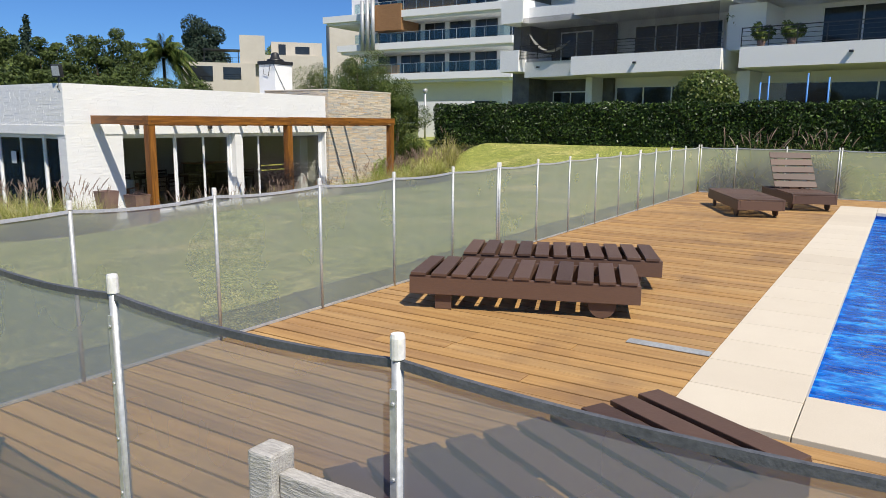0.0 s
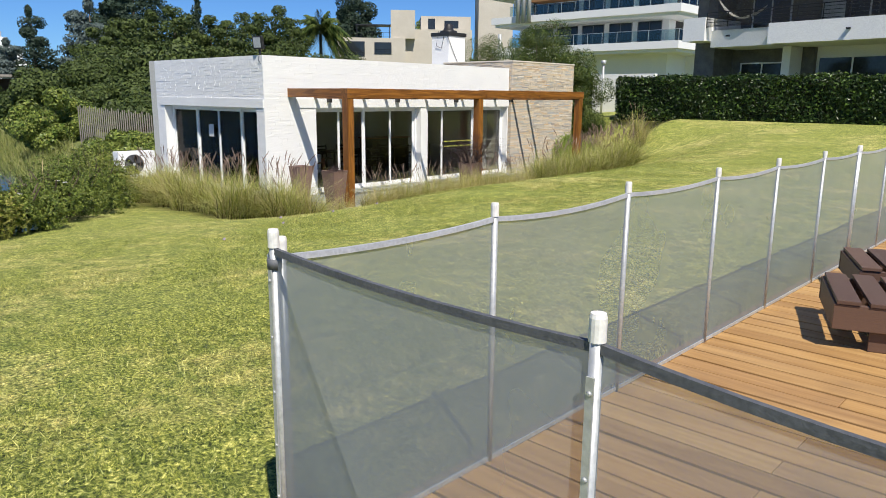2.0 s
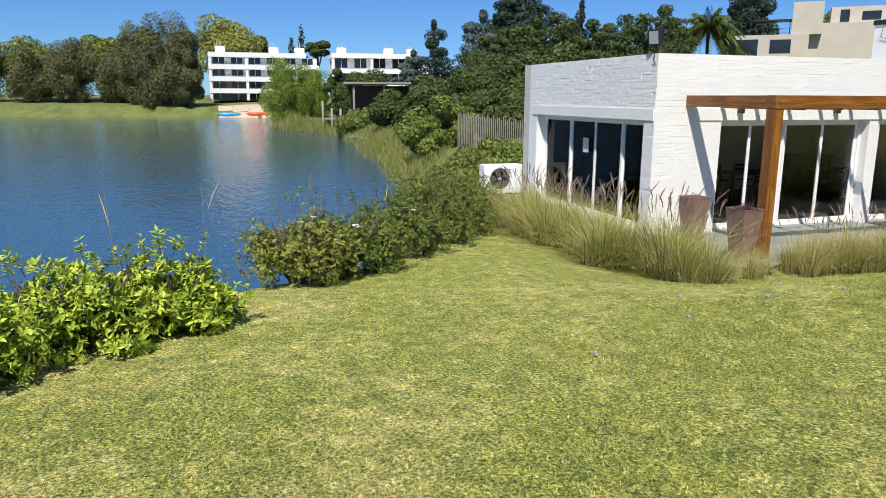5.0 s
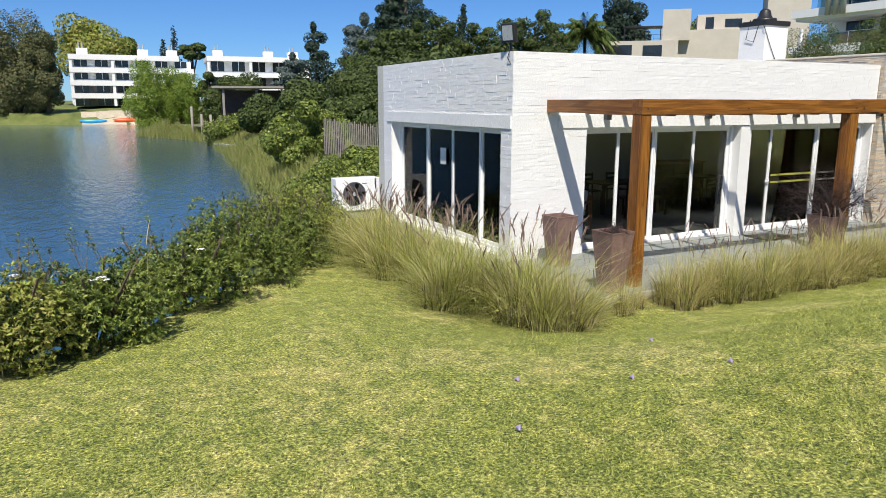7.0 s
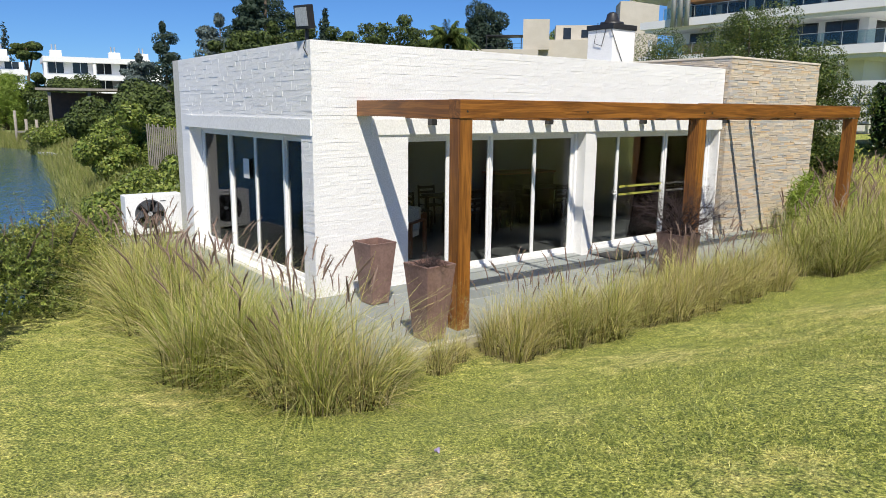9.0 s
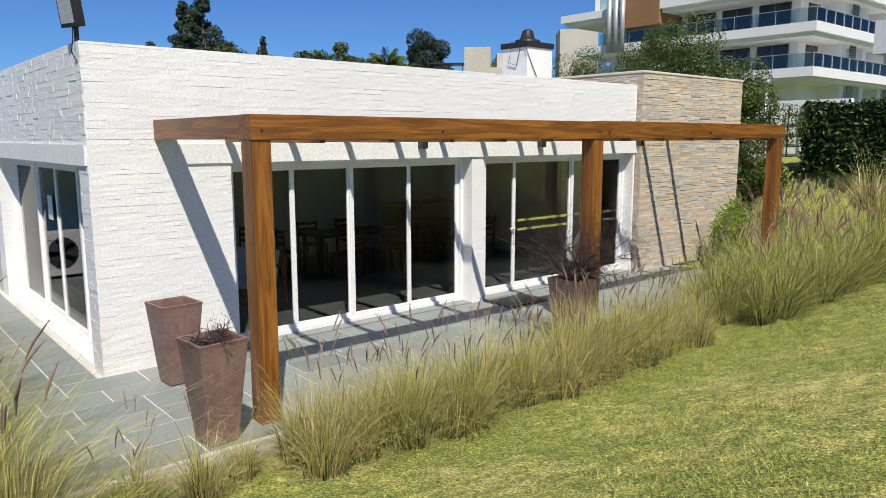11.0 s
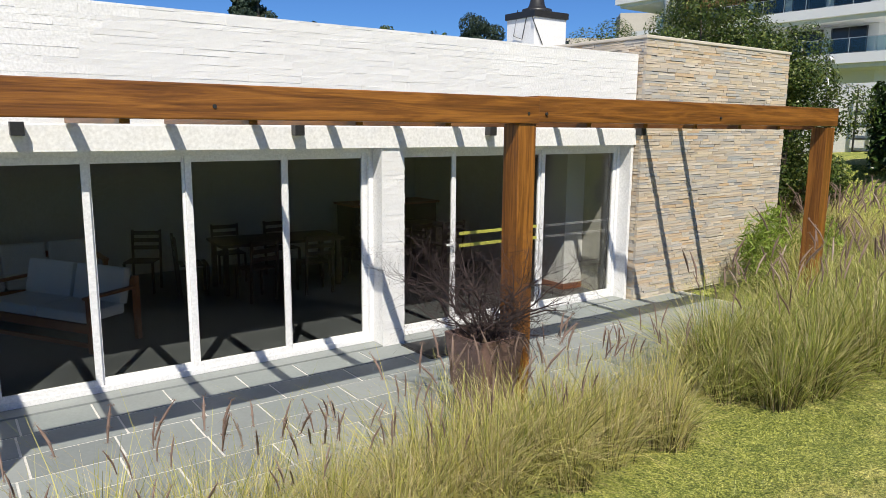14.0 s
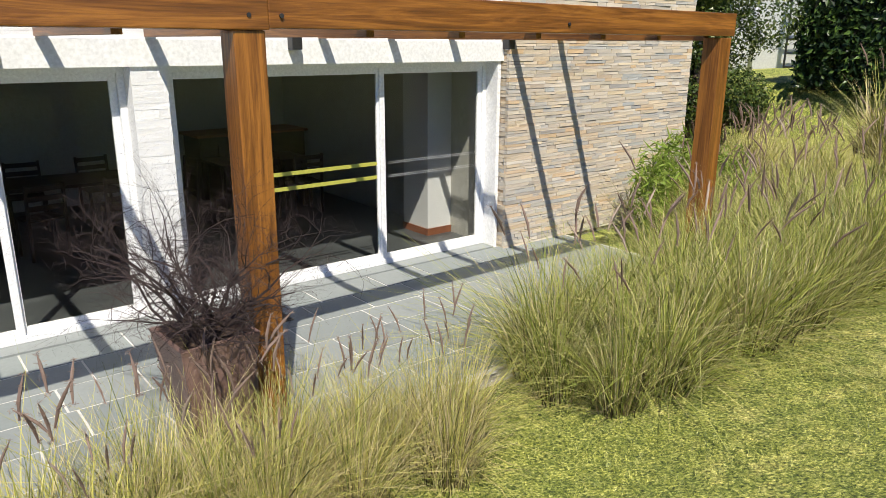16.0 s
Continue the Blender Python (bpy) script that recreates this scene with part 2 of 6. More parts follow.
L_WILLOW = leafy("willow_leaf", [(0.10, 0.16, 0.02), (0.22, 0.31, 0.045), (0.30, 0.38, 0.07), (0.14, 0.22, 0.03)], 0.5, 0.3)
L_PALM = leafy("palm_leaf", [(0.03, 0.06, 0.02), (0.07, 0.12, 0.03), (0.17, 0.19, 0.05)], 0.45, 0.2)
L_GRASS = leafy("tuft_grass", [(0.03, 0.05, 0.010), (0.60, 0.56, 0.18), (0.22, 0.26, 0.045), (0.80, 0.66, 0.28), (0.07, 0.10, 0.018), (0.58, 0.52, 0.13), (0.14, 0.17, 0.03)], 0.36, 0.04)
L_FRESH = leafy("fresh_tuft_grass", [(0.05, 0.08, 0.012), (0.44, 0.45, 0.10), (0.20, 0.25, 0.035), (0.70, 0.63, 0.24), (0.07, 0.11, 0.018), (0.38, 0.40, 0.08), (0.11, 0.15, 0.025)], 0.36, 0.04)
L_DRY = leafy("dry_grass", [(0.20, 0.145, 0.07), (0.58, 0.48, 0.25), (0.34, 0.26, 0.13), (0.76, 0.66, 0.42), (0.46, 0.37, 0.20)], 0.55, 0.15)
# browns kept very dark: the shade deep in a tuft, as colour
L_HEART = leafy("shaded_tuft_heart", [(0.02, 0.02, 0.008), (0.06, 0.05, 0.022), (0.035, 0.035, 0.012), (0.10, 0.075, 0.035)], 0.7, 0.0)
L_PLUME = leafy("grass_plume", [(0.14, 0.09, 0.075), (0.30, 0.21, 0.17), (0.20, 0.135, 0.11), (0.46, 0.36, 0.29)], 0.8, 0.25)


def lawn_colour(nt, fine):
    """Green and straw turf: dry patches of a metre, mottling of a hand's breadth, and the given fine grain, its darkest
    stops painting the shade between blades.
    """
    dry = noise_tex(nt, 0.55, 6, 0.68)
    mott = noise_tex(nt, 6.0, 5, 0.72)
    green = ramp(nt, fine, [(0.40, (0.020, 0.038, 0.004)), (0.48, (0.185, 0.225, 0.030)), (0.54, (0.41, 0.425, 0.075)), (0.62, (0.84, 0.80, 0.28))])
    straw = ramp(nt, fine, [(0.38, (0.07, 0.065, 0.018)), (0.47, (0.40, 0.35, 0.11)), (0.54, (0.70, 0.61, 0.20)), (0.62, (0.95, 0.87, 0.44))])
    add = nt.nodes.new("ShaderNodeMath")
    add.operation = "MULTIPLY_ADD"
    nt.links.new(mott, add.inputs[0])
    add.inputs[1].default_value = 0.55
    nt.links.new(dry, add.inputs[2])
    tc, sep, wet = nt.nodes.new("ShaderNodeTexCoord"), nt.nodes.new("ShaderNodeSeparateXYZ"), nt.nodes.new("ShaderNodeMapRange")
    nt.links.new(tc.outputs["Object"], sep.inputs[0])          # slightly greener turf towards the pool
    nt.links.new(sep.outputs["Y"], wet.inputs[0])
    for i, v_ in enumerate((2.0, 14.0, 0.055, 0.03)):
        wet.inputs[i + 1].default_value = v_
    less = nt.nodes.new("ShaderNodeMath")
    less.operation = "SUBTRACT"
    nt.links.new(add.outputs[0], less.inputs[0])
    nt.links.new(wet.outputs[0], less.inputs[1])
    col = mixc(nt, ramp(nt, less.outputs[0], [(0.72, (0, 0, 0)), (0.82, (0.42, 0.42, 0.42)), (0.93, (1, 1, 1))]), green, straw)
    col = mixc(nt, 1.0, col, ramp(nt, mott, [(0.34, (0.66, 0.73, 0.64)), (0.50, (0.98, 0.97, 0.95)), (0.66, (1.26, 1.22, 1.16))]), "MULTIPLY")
    # clump-sized mottling that also paints dark, shaded gaps into the turf
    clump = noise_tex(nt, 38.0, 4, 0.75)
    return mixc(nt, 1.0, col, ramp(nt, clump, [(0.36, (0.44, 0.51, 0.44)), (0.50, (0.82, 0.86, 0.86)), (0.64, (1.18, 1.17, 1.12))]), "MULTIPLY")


L_LAWN, nt, b = material("lawn_blade")
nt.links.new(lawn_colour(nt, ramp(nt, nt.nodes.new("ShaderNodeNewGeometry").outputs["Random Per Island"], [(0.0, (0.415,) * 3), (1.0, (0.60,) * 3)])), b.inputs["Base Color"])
b.inputs["Roughness"].default_value = 0.45

# ---- builders ----


def add_box(bm, x0, y0, z0, x1, y1, z1, m=None):
    vs = [bm.verts.new((x, y, z)) for z in (z0, z1) for y in (y0, y1) for x in (x0, x1)]
    for f in ((0, 2, 3, 1), (4, 5, 7, 6), (0, 1, 5, 4), (2, 6, 7, 3), (0, 4, 6, 2), (1, 3, 7, 5)):
        bm.faces.new([vs[i] for i in f])
    if m is not None:
        for v in vs:
            v.co = m @ v.co
    return vs


def box(x0, y0, z0, x1, y1, z1, bevel=0.0, m=None):
    bm = bmesh.new()
    add_box(bm, min(x0, x1), min(y0, y1), min(z0, z1), max(x0, x1), max(y0, y1), max(z0, z1), m)
    if bevel:
        bmesh.ops.bevel(bm, geom=bm.edges[:], offset=bevel, segments=2, affect="EDGES", profile=0.6)
    return bm


def add_tube(bm, pts, radii, n=8, cap=True, soft=True):
    rings = []
    for i, p in enumerate(pts):
        p = Vector(p)
        d = Vector(pts[min(i + 1, len(pts) - 1)]) - Vector(pts[max(i - 1, 0)])
        q = d.to_track_quat("Z", "Y")
        r = radii[i] if isinstance(radii, (list, tuple)) else radii
        rings.append([bm.verts.new(p + q @ Vector((r * math.cos(a), r * math.sin(a), 0))) for a in (2 * math.pi * k / n for k in range(n))])
    for a, b in zip(rings, rings[1:]):
        for k in range(n):
            f = bm.faces.new((a[k], a[(k + 1) % n], b[(k + 1) % n], b[k]))
            f.smooth = soft and n > 6
    if cap:
        bm.faces.new(rings[0][::-1])
        bm.faces.new(rings[-1])


def tube(pts, radii, n=8, soft=True):
    bm = bmesh.new()
    add_tube(bm, pts, radii, n, True, soft)
    return bm


def part(name, bm, mat, parent=None, label=""):
    me = bpy.data.meshes.new(name)
    bmesh.ops.recalc_face_normals(bm, faces=bm.faces[:])
    bm.to_mesh(me)
    bm.free()
    me.materials.append(mat)
    ob = new(name, me)
    if parent is not None:
        ob.parent = parent
    return tagged(ob, label)


def mesh_np(name, verts, faces, mat, parent=None, smooth=False):
    """One mesh from arrays: verts (n, 3), faces (m, 3 or 4)."""
    me = bpy.data.meshes.new(name)
    k = faces.shape[1]
    me.vertices.add(len(verts))
    me.vertices.foreach_set("co", np.asarray(verts, np.float32).ravel())
    me.loops.add(faces.size)
    me.loops.foreach_set("vertex_index", faces.ravel().astype(np.int32))
    me.polygons.add(len(faces))
    me.polygons.foreach_set("loop_start", np.arange(0, faces.size, k, dtype=np.int32))
    me.polygons.foreach_set("use_smooth", np.full(len(faces), smooth, bool))
    me.update(calc_edges=True)
    me.materials.append(mat)
    ob = new(name, me)
    if parent is not None:
        ob.parent = parent
    return ob


def thing(name, loc=(0, 0, 0), rz=0.0, label="", category="", group="", kind=""):
    ob = new(name)
    ob.matrix_basis = pose(*loc, 0, 0, rz)
    ob.empty_display_size = 0.2
    return tagged(ob, label, category, group, kind)


def structure(name, bm, mat, label):
    return tagged(part(name, bm, mat), label, kind="structure")


rng = np.random.default_rng(7)


def unit(n):
    v = rng.normal(size=(n, 3))
    return v / np.linalg.norm(v, axis=1, keepdims=True)


def leaves(centres, size, aspect=0.55, up=0.0, out=None, spread=0.4, simple=False):
    """Leaf blades at the given points (folded diamonds, or single triangles for far crowns); out: the way each looks."""
    n = len(centres)
    a = unit(n)
    if out is not None:
        a = a * spread + out
    a[:, 2] += up
    a /= np.linalg.norm(a, axis=1, keepdims=True)
    b = np.cross(a, unit(n))
    b /= np.linalg.norm(b, axis=1, keepdims=True) + 1e-9
    c = np.cross(a, b)
    s = (size * rng.uniform(0.55, 1.4, n))[:, None]
    if simple:
        v = np.stack([centres - b * s, centres + b * s * 0.6 - c * s * aspect * 1.3, centres + b * s * 0.8 + c * s * aspect * 1.3], 1).reshape(-1, 3)
        return v, np.arange(3 * n).reshape(-1, 3)
    v = np.stack([centres - b * s, centres - c * s * aspect + a * s * 0.15, centres + b * s, centres + c * s * aspect + a * s * 0.15], 1).reshape(-1, 3)
    return v, np.arange(4 * n).reshape(-1, 4)


def rosettes(tips, out, size, each=7, aspect=0.2):
    """Shoot tips with a whorl of pointed leaves round each."""
    n = len(tips)
    p, o = np.repeat(tips, each, 0), np.repeat(out, each, 0)
    o = o / (np.linalg.norm(o, axis=1, keepdims=True) + 1e-9)
    d = np.cross(o, unit(n * each))
    d /= np.linalg.norm(d, axis=1, keepdims=True) + 1e-9
    lift = rng.uniform(-0.15, 0.9, (n * each, 1))
    d = d + o * lift
    d /= np.linalg.norm(d, axis=1, keepdims=True)
    c = np.cross(d, o)
    c /= np.linalg.norm(c, axis=1, keepdims=True) + 1e-9
    L = np.repeat(size * rng.uniform(0.7, 1.35, n), each)[:, None] * rng.uniform(0.7, 1.15, (n * each, 1))
    up = np.cross(c, d)
    p = p + o * rng.uniform(-0.5, 0.25, (n * each, 1)) * size
    v = np.stack([p, p + d * L * 0.5 - c * L * aspect + up * L * 0.06, p + d * L, p + d * L * 0.5 + c * L * aspect + up * L * 0.06], 1).reshape(-1, 3)
    return v, np.arange(4 * n * each).reshape(-1, 4)


def clump_points(centre, radii, n, shell=0.55):
    d = unit(n)
    r = rng.uniform(shell, 1.0, n) ** 0.6
    return np.asarray(centre) + d * r[:, None] * np.asarray(radii), d


def crown(clumps, size, mat, parent, name="crown", aspect=0.55, up=0.15):
    """clumps: (centre, radii, count)."""
    ps, ds = zip(*(clump_points(*c) for c in clumps))
    v, f = leaves(np.concatenate(ps), size, aspect, up, np.concatenate(ds), 0.7, True)
    return tagged(mesh_np(name, v, f, mat, parent), kind="stuff")

# ---- ground ----
PATIO = -1.15
WATER = -2.2
SHORE = [(-8.5, -60), (-10.2, -8), (-12.6, -1.5), (-16.2, 3.6), (-20.5, 6.2), (-26, 8.0), (-32, 9.4), (-45, 11.4), (-63, 13.4), (-77, 14.6), (-84, 12.6), (-91, 9.6), (-97, 10.6), (-110, 13.2), (-130, 14.6), (-136, 12.0), (-137.5, 6), (-138, 0), (-139, -6), (-140, -15), (-150, -60)]


def smooth(a, b, v):
    t = np.clip((v - a) / (b - a), 0, 1)
    return t * t * (3 - 2 * t)


def shore_distance(x, y):
    """Metres to the water's edge, positive on land."""
    best = np.full(np.shape(x), 1e9)
    inside = np.zeros(np.shape(x), bool)
    pts = SHORE
    for (ax, ay), (bx, by) in zip(pts, pts[1:] + pts[:1]):
        ex, ey = bx - ax, by - ay
        t = np.clip(((x - ax) * ex + (y - ay) * ey) / (ex * ex + ey * ey), 0, 1)
        best = np.minimum(best, np.hypot(x - ax - t * ex, y - ay - t * ey))
        cross = (ay > y) != (by > y)
        inside ^= cross & (x < ex * (y - ay) / (ey if ey else 1e-9) + ax)
    return np.where(inside, -best, best)


def ground_height(x, y):
    x, y = np.asarray(x, float), np.asarray(y, float)
    south = -1.1 * np.clip((-x - 7.0) / 12.0, 0, 1.3)
    bank = -1.12 * smooth(10.0, 14.9, -x) - 0.02 * np.clip(-x - 7, 0, 5)
    drop = south + (bank - south) * smooth(5.5, 10.0, y)
    drop = drop * (1 - smooth(20.5, 26.5, y) * smooth(-45, -20, x))
    z = drop + 0.62 * smooth(15, 26.5, y) * smooth(-30, -17, x) + 0.4 * smooth(26.5, 33, y) * smooth(-30, -17, x)
    z = z + 3.0 * smooth(35, 90, y) * smooth(-70, -20, x)
    paved = (x < -15.1) & (x > -27) & (y > 8.6) & (y < 27)
    z = np.where(paved, np.minimum(z, PATIO - 0.06), z)
    d = shore_distance(x, y)
    reach = np.where((x > -23) & (x < -7), 1.25, 3.2)
    z = np.where(d < 4, WATER - 0.15 + (z - WATER + 0.15) * smooth(-0.3, reach, d), z)
    z = np.where(d < -0.2, WATER - 0.9, z)
    z = np.where((x < -30) & (d > 3), np.minimum(z, -1.2) + 0.035 * np.clip(d, 0, 60) + 0.9 * smooth(-100, -125, x), z)
    pit = (x > -4.25) & (x < 9.5) & (y > 1.62) & (y < 16.85)
    return np.where(pit, -2.0, np.where((x > -5.2) & (x < 10.5) & (y > -3) & (y < 17.8), np.minimum(z, -0.04), z))


def spaced(*stretches):
    out = []
    for a, b, step in stretches:
        out.append(np.arange(a, b, step))
    return np.unique(np.concatenate(out))


gx = spaced((-900, -160, 40), (-160, -60, 3), (-60, -28, 0.9), (-28, -3, 0.22), (-3, 12, 0.75), (12, 60, 5), (60, 900, 60))
gy = spaced((-900, -60, 60), (-60, -8, 4), (-8, 30, 0.24), (30, 60, 1.5), (60, 130, 6), (130, 1000, 60))
X, Y = np.meshgrid(gx, gy)
Z = ground_height(X, Y)
near = (np.abs(X + 12) < 14) & (np.abs(Y - 10) < 16)
Z = Z + np.where(near & (shore_distance(X, Y) > 1), 0.012 * np.sin(X * 2.1 + 1.3 * np.sin(Y * 1.7)) * np.cos(Y * 2.4), 0)
V = np.stack([X, Y, Z], -1).reshape(-1, 3)
nx, ny = len(gx), len(gy)
idx = np.arange(nx * ny).reshape(ny, nx)
Fq = np.stack([idx[:-1, :-1], idx[:-1, 1:], idx[1:, 1:], idx[1:, :-1]], -1).reshape(-1, 4)

m, nt, b = material("lawn")
n3 = noise_tex(nt, 50, 7, 0.8)
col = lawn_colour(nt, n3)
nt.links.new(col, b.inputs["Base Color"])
b.inputs["Roughness"].default_value = 0.9
bump(nt, b, n3, 0.9, 0.016)
M_LAWN = m
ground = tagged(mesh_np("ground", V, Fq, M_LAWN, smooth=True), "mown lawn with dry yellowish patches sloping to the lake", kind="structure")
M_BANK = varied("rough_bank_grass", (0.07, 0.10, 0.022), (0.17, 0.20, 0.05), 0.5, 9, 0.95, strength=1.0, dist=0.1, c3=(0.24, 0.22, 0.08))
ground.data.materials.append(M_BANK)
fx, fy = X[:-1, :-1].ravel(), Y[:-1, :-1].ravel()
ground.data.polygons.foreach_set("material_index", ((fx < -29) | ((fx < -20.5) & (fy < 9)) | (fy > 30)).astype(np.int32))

# lake
m, nt, b = material("lake_water")
b.inputs["Base Color"].default_value = (0.035, 0.085, 0.13, 1)
b.inputs["Roughness"].default_value = 0.06
w1, w2 = noise_tex(nt, 1.6, 3, 0.6, (1, 2.4, 1)), noise_tex(nt, 0.12, 3, 0.6)
mul = nt.nodes.new("ShaderNodeMath")
mul.operation = "MULTIPLY_ADD"
nt.links.new(w1, mul.inputs[0])
mul.inputs[1].default_value = 1.0
nt.links.new(w2, mul.inputs[2])
bump(nt, b, mul.outputs[0], 0.42, 0.10)
M_LAKE = m
lx, ly = np.meshgrid(np.linspace(-200, -4, 40), np.linspace(-120, 30, 40))
li = np.arange(1600).reshape(40, 40)
lake = mesh_np("water", np.stack([lx, ly, np.full_like(lx, WATER)], -1).reshape(-1, 3), np.stack([li[:-1, :-1], li[:-1, 1:], li[1:, 1:], li[1:, :-1]], -1).reshape(-1, 4), M_LAKE)
tagged(lake, "rippled dark blue lake water", kind="structure")

# ---- pavilion ----
FX, BX, SY, NY, TOP = -17.8, -23.4, 10.45, 19.86, 2.315   # front, back, south, north, roof edge
T = 0.35
LINT = 1.08   # underside of the lintels
D1, D2 = (11.97, 15.75), (16.04, 19.81)   # the two front openings
W1 = (-22.95, -18.15)                      # the side opening


def blocks(name, boxes, mat, label):
    bm = bmesh.new()
    for bx in boxes:
        add_box(bm, *bx)
    return structure(name, bm, mat, label)


wall_front = blocks("wall_front", [
    (FX - T, SY, PATIO - 0.3, FX, D1[0], TOP), (FX - T, D1[0], LINT, FX, D2[1], TOP), (FX - T, D1[1], PATIO - 0.3, FX, D2[0], LINT),
    (FX - T, D2[1], PATIO - 0.3, FX, NY, TOP)], M_WHITE, "white painted split-stone front wall of the pavilion")
blocks("trim_sill", [(FX - T, D1[0], PATIO - 0.3, FX + 0.004, D1[1], PATIO + 0.02), (FX - T, D2[0], PATIO - 0.3, FX + 0.004, D2[1], PATIO + 0.02)], M_SLATE, "grey slate sills under the front doors")
wall_side = blocks("wall_side", [
    (BX, SY, PATIO - 0.3, W1[0], SY + T, TOP), (W1[0], SY, LINT, W1[1], SY + T, TOP), (W1[1], SY, PATIO - 0.3, FX - T, SY + T, TOP),
    (W1[0], SY + 0.02, PATIO - 0.3, W1[1], SY + T, PATIO + 0.02)], M_WHITE, "white painted split-stone side wall of the pavilion")
wall_back = blocks("wall_back", [(BX - T, SY, PATIO - 0.3, BX, NY + 3.6, TOP)], M_INWALL, "plain back wall of the pavilion")
wall_north = blocks("wall_north", [(BX, NY + 0.01, PATIO - 0.3, FX - 0.45, NY + 0.3, TOP - 0.02)], M_INWALL, "plain end wall of the pavilion")
structure("ceiling", box(BX, SY + T, 1.62, FX - T, NY, 1.9), M_INWALL, "flat pale ceiling slab of the pavilion")
bm = bmesh.new()
add_box(bm, BX, SY + T, 1.98, FX - T, NY, 2.02)
structure("roof", bm, M_CONC, "flat roof deck behind the parapet")
# slate again, with the dimness of the room put into its colour
M_INFLOOR = varied("shaded_polished_slate", (0.055, 0.06, 0.062), (0.11, 0.118, 0.12), 1.5, 25, 0.35, strength=0.1, dist=0.002)
structure("floor", box(BX, SY + T, PATIO - 0.2, FX - T, NY, PATIO + 0.015), M_INFLOOR, "polished slate floor inside the pavilion, darkened for the room's shade")
# smooth lintel bands
structure("trim", box(FX, SY + 0.9, LINT, FX + 0.025, NY + 0.02, LINT + 0.215), M_RENDER, "smooth white lintel band over the front doors")
structure("trim", box(W1[0] - 0.2, SY - 0.025, LINT, W1[1] + 0.33, SY, LINT + 0.215), M_RENDER, "smooth white lintel band over the side window")


def courses(u0, u1, z0, z1, h, lmin, lmax, holes, seed, jit):
    """Stones of a wall face: (u0, u1, z0, z1, proud) outside the holes."""
    r = random.Random(seed)
    out, z = [], z0
    while z < z1 - 0.01:
        hh = min(h * r.uniform(0.75, 1.3), z1 - z)
        u = u0
        while u < u1 - 0.01:
            uu = min(u + r.uniform(lmin, lmax), u1)
            if u1 - uu < lmin * 0.5:
                uu = u1
            a, c = u, uu
            for (h0, h1, k0, k1) in holes:
                if z + hh > k0 + 0.005 and z < k1 - 0.005:
                    if a >= h0 - 0.02 and c <= h1 + 0.02:
                        a = c
                    elif a < h0 < c:
                        c = h0
                    elif a < h1 < c:
                        a = h1
            if c - a > 0.02:
                out.append((a, c, z, z + hh, r.uniform(*jit)))
            u = uu
        z += hh
    return out


def stone_pieces(parent, stones, place, mat, mat_joined, near_key, name, count=300):
    """The nearest stones as objects on a few shared meshes, the rest joined."""
    stones = sorted(stones, key=near_key)
    rr = random.Random(3)
    shapes = []
    for i in range(8):
        bm = box(-0.5, -0.5, -0.5, 0.5, 0.5, 0.5)
        for v in bm.verts:
            if v.co.y < 0:
                v.co.x += rr.uniform(-0.02, 0.02)
                v.co.z += rr.uniform(-0.05, 0.05)
                v.co.y += rr.uniform(0, 0.14)
        me = bpy.data.meshes.new(name)
        bmesh.ops.recalc_face_normals(bm, faces=bm.faces[:])
        bm.to_mesh(me)
        bm.free()
        me.materials.append(mat)
        shapes.append(me)
    for s in stones[:count]:
        ob = new(name, rr.choice(shapes))
        ob.parent = parent
        ob.matrix_basis = place(s)
    vs, fs = [], []
    base = np.array([v.co[:] for v in shapes[0].vertices])
    faces = np.array([p.vertices[:] for p in shapes[0].polygons])
    all_base = [np.array([v.co[:] for v in me.vertices]) for me in shapes]
    for i, s in enumerate(stones[count:]):
        mt = np.array(place(s))
        vs.append(all_base[rr.randrange(8)] @ mt[:3, :3].T + mt[:3, 3])
        fs.append(faces + 8 * i)
    if vs:
        ob = mesh_np(name + "_courses", np.concatenate(vs), np.concatenate(fs), mat_joined, parent)
        tagged(ob, kind="stuff")


# the stone block beside the doors
SB0, SB1, STOP, SX = 19.87, 23.50, 2.545, FX + 0.12
wall_stone = blocks("wall_stone", [(FX - 3.0, SB0 + 0.03, PATIO - 0.3, SX - 0.02, SB1, STOP - 0.02)], M_MORTAR, "tall garden wall of stacked split slate in grey and tan")
structure("trim", box(FX - 3.0, SB0 - 0.01, STOP - 0.02, SX + 0.02, SB1 + 0.02, STOP + 0.025, 0.01), M_STONE, "flat slate capping of the stone wall")
# rear block under the chimney
blocks("wall_rear", [(-27, NY + 0.4, PATIO - 0.3, -21.6, 26, 2.0)], M_WHITE, "white painted rear block of the pavilion")

# ---- deck ----
DX0, DY0, DY1 = -4.33, 1.50, 16.95
structure("floor", box(DX0 + 0.02, DY0, -0.35, -1.39, DY1, -0.035), M_DARKWOOD, "dark joists under the pool deck")
structure("floor", box(-1.38, DY0, -0.35, 6.6, 4.09, -0.035), M_DARKWOOD, "dark joists under the pool deck")
structure("floor", box(-1.38, 15.58, -0.35, 6.6, DY1, -0.035), M_DARKWOOD, "dark joists under the pool deck")

# ---- pergola ----
PX0, PX1 = -15.70, -15.48          # inner and outer face of the front beam
PZ0, PZ1 = 1.342, 1.555
PY0, PYM, PY1 = 11.12, 15.86, 20.82
pergola = thing("pergola", (PX1, PY0, PATIO), 0, "oiled brown hardwood pergola fixed to the pavilion wall", "pergola")


def at_pergola(bm):
    for v in bm.verts:
        v.co -= Vector((PX1, PY0, PATIO))
    return bm


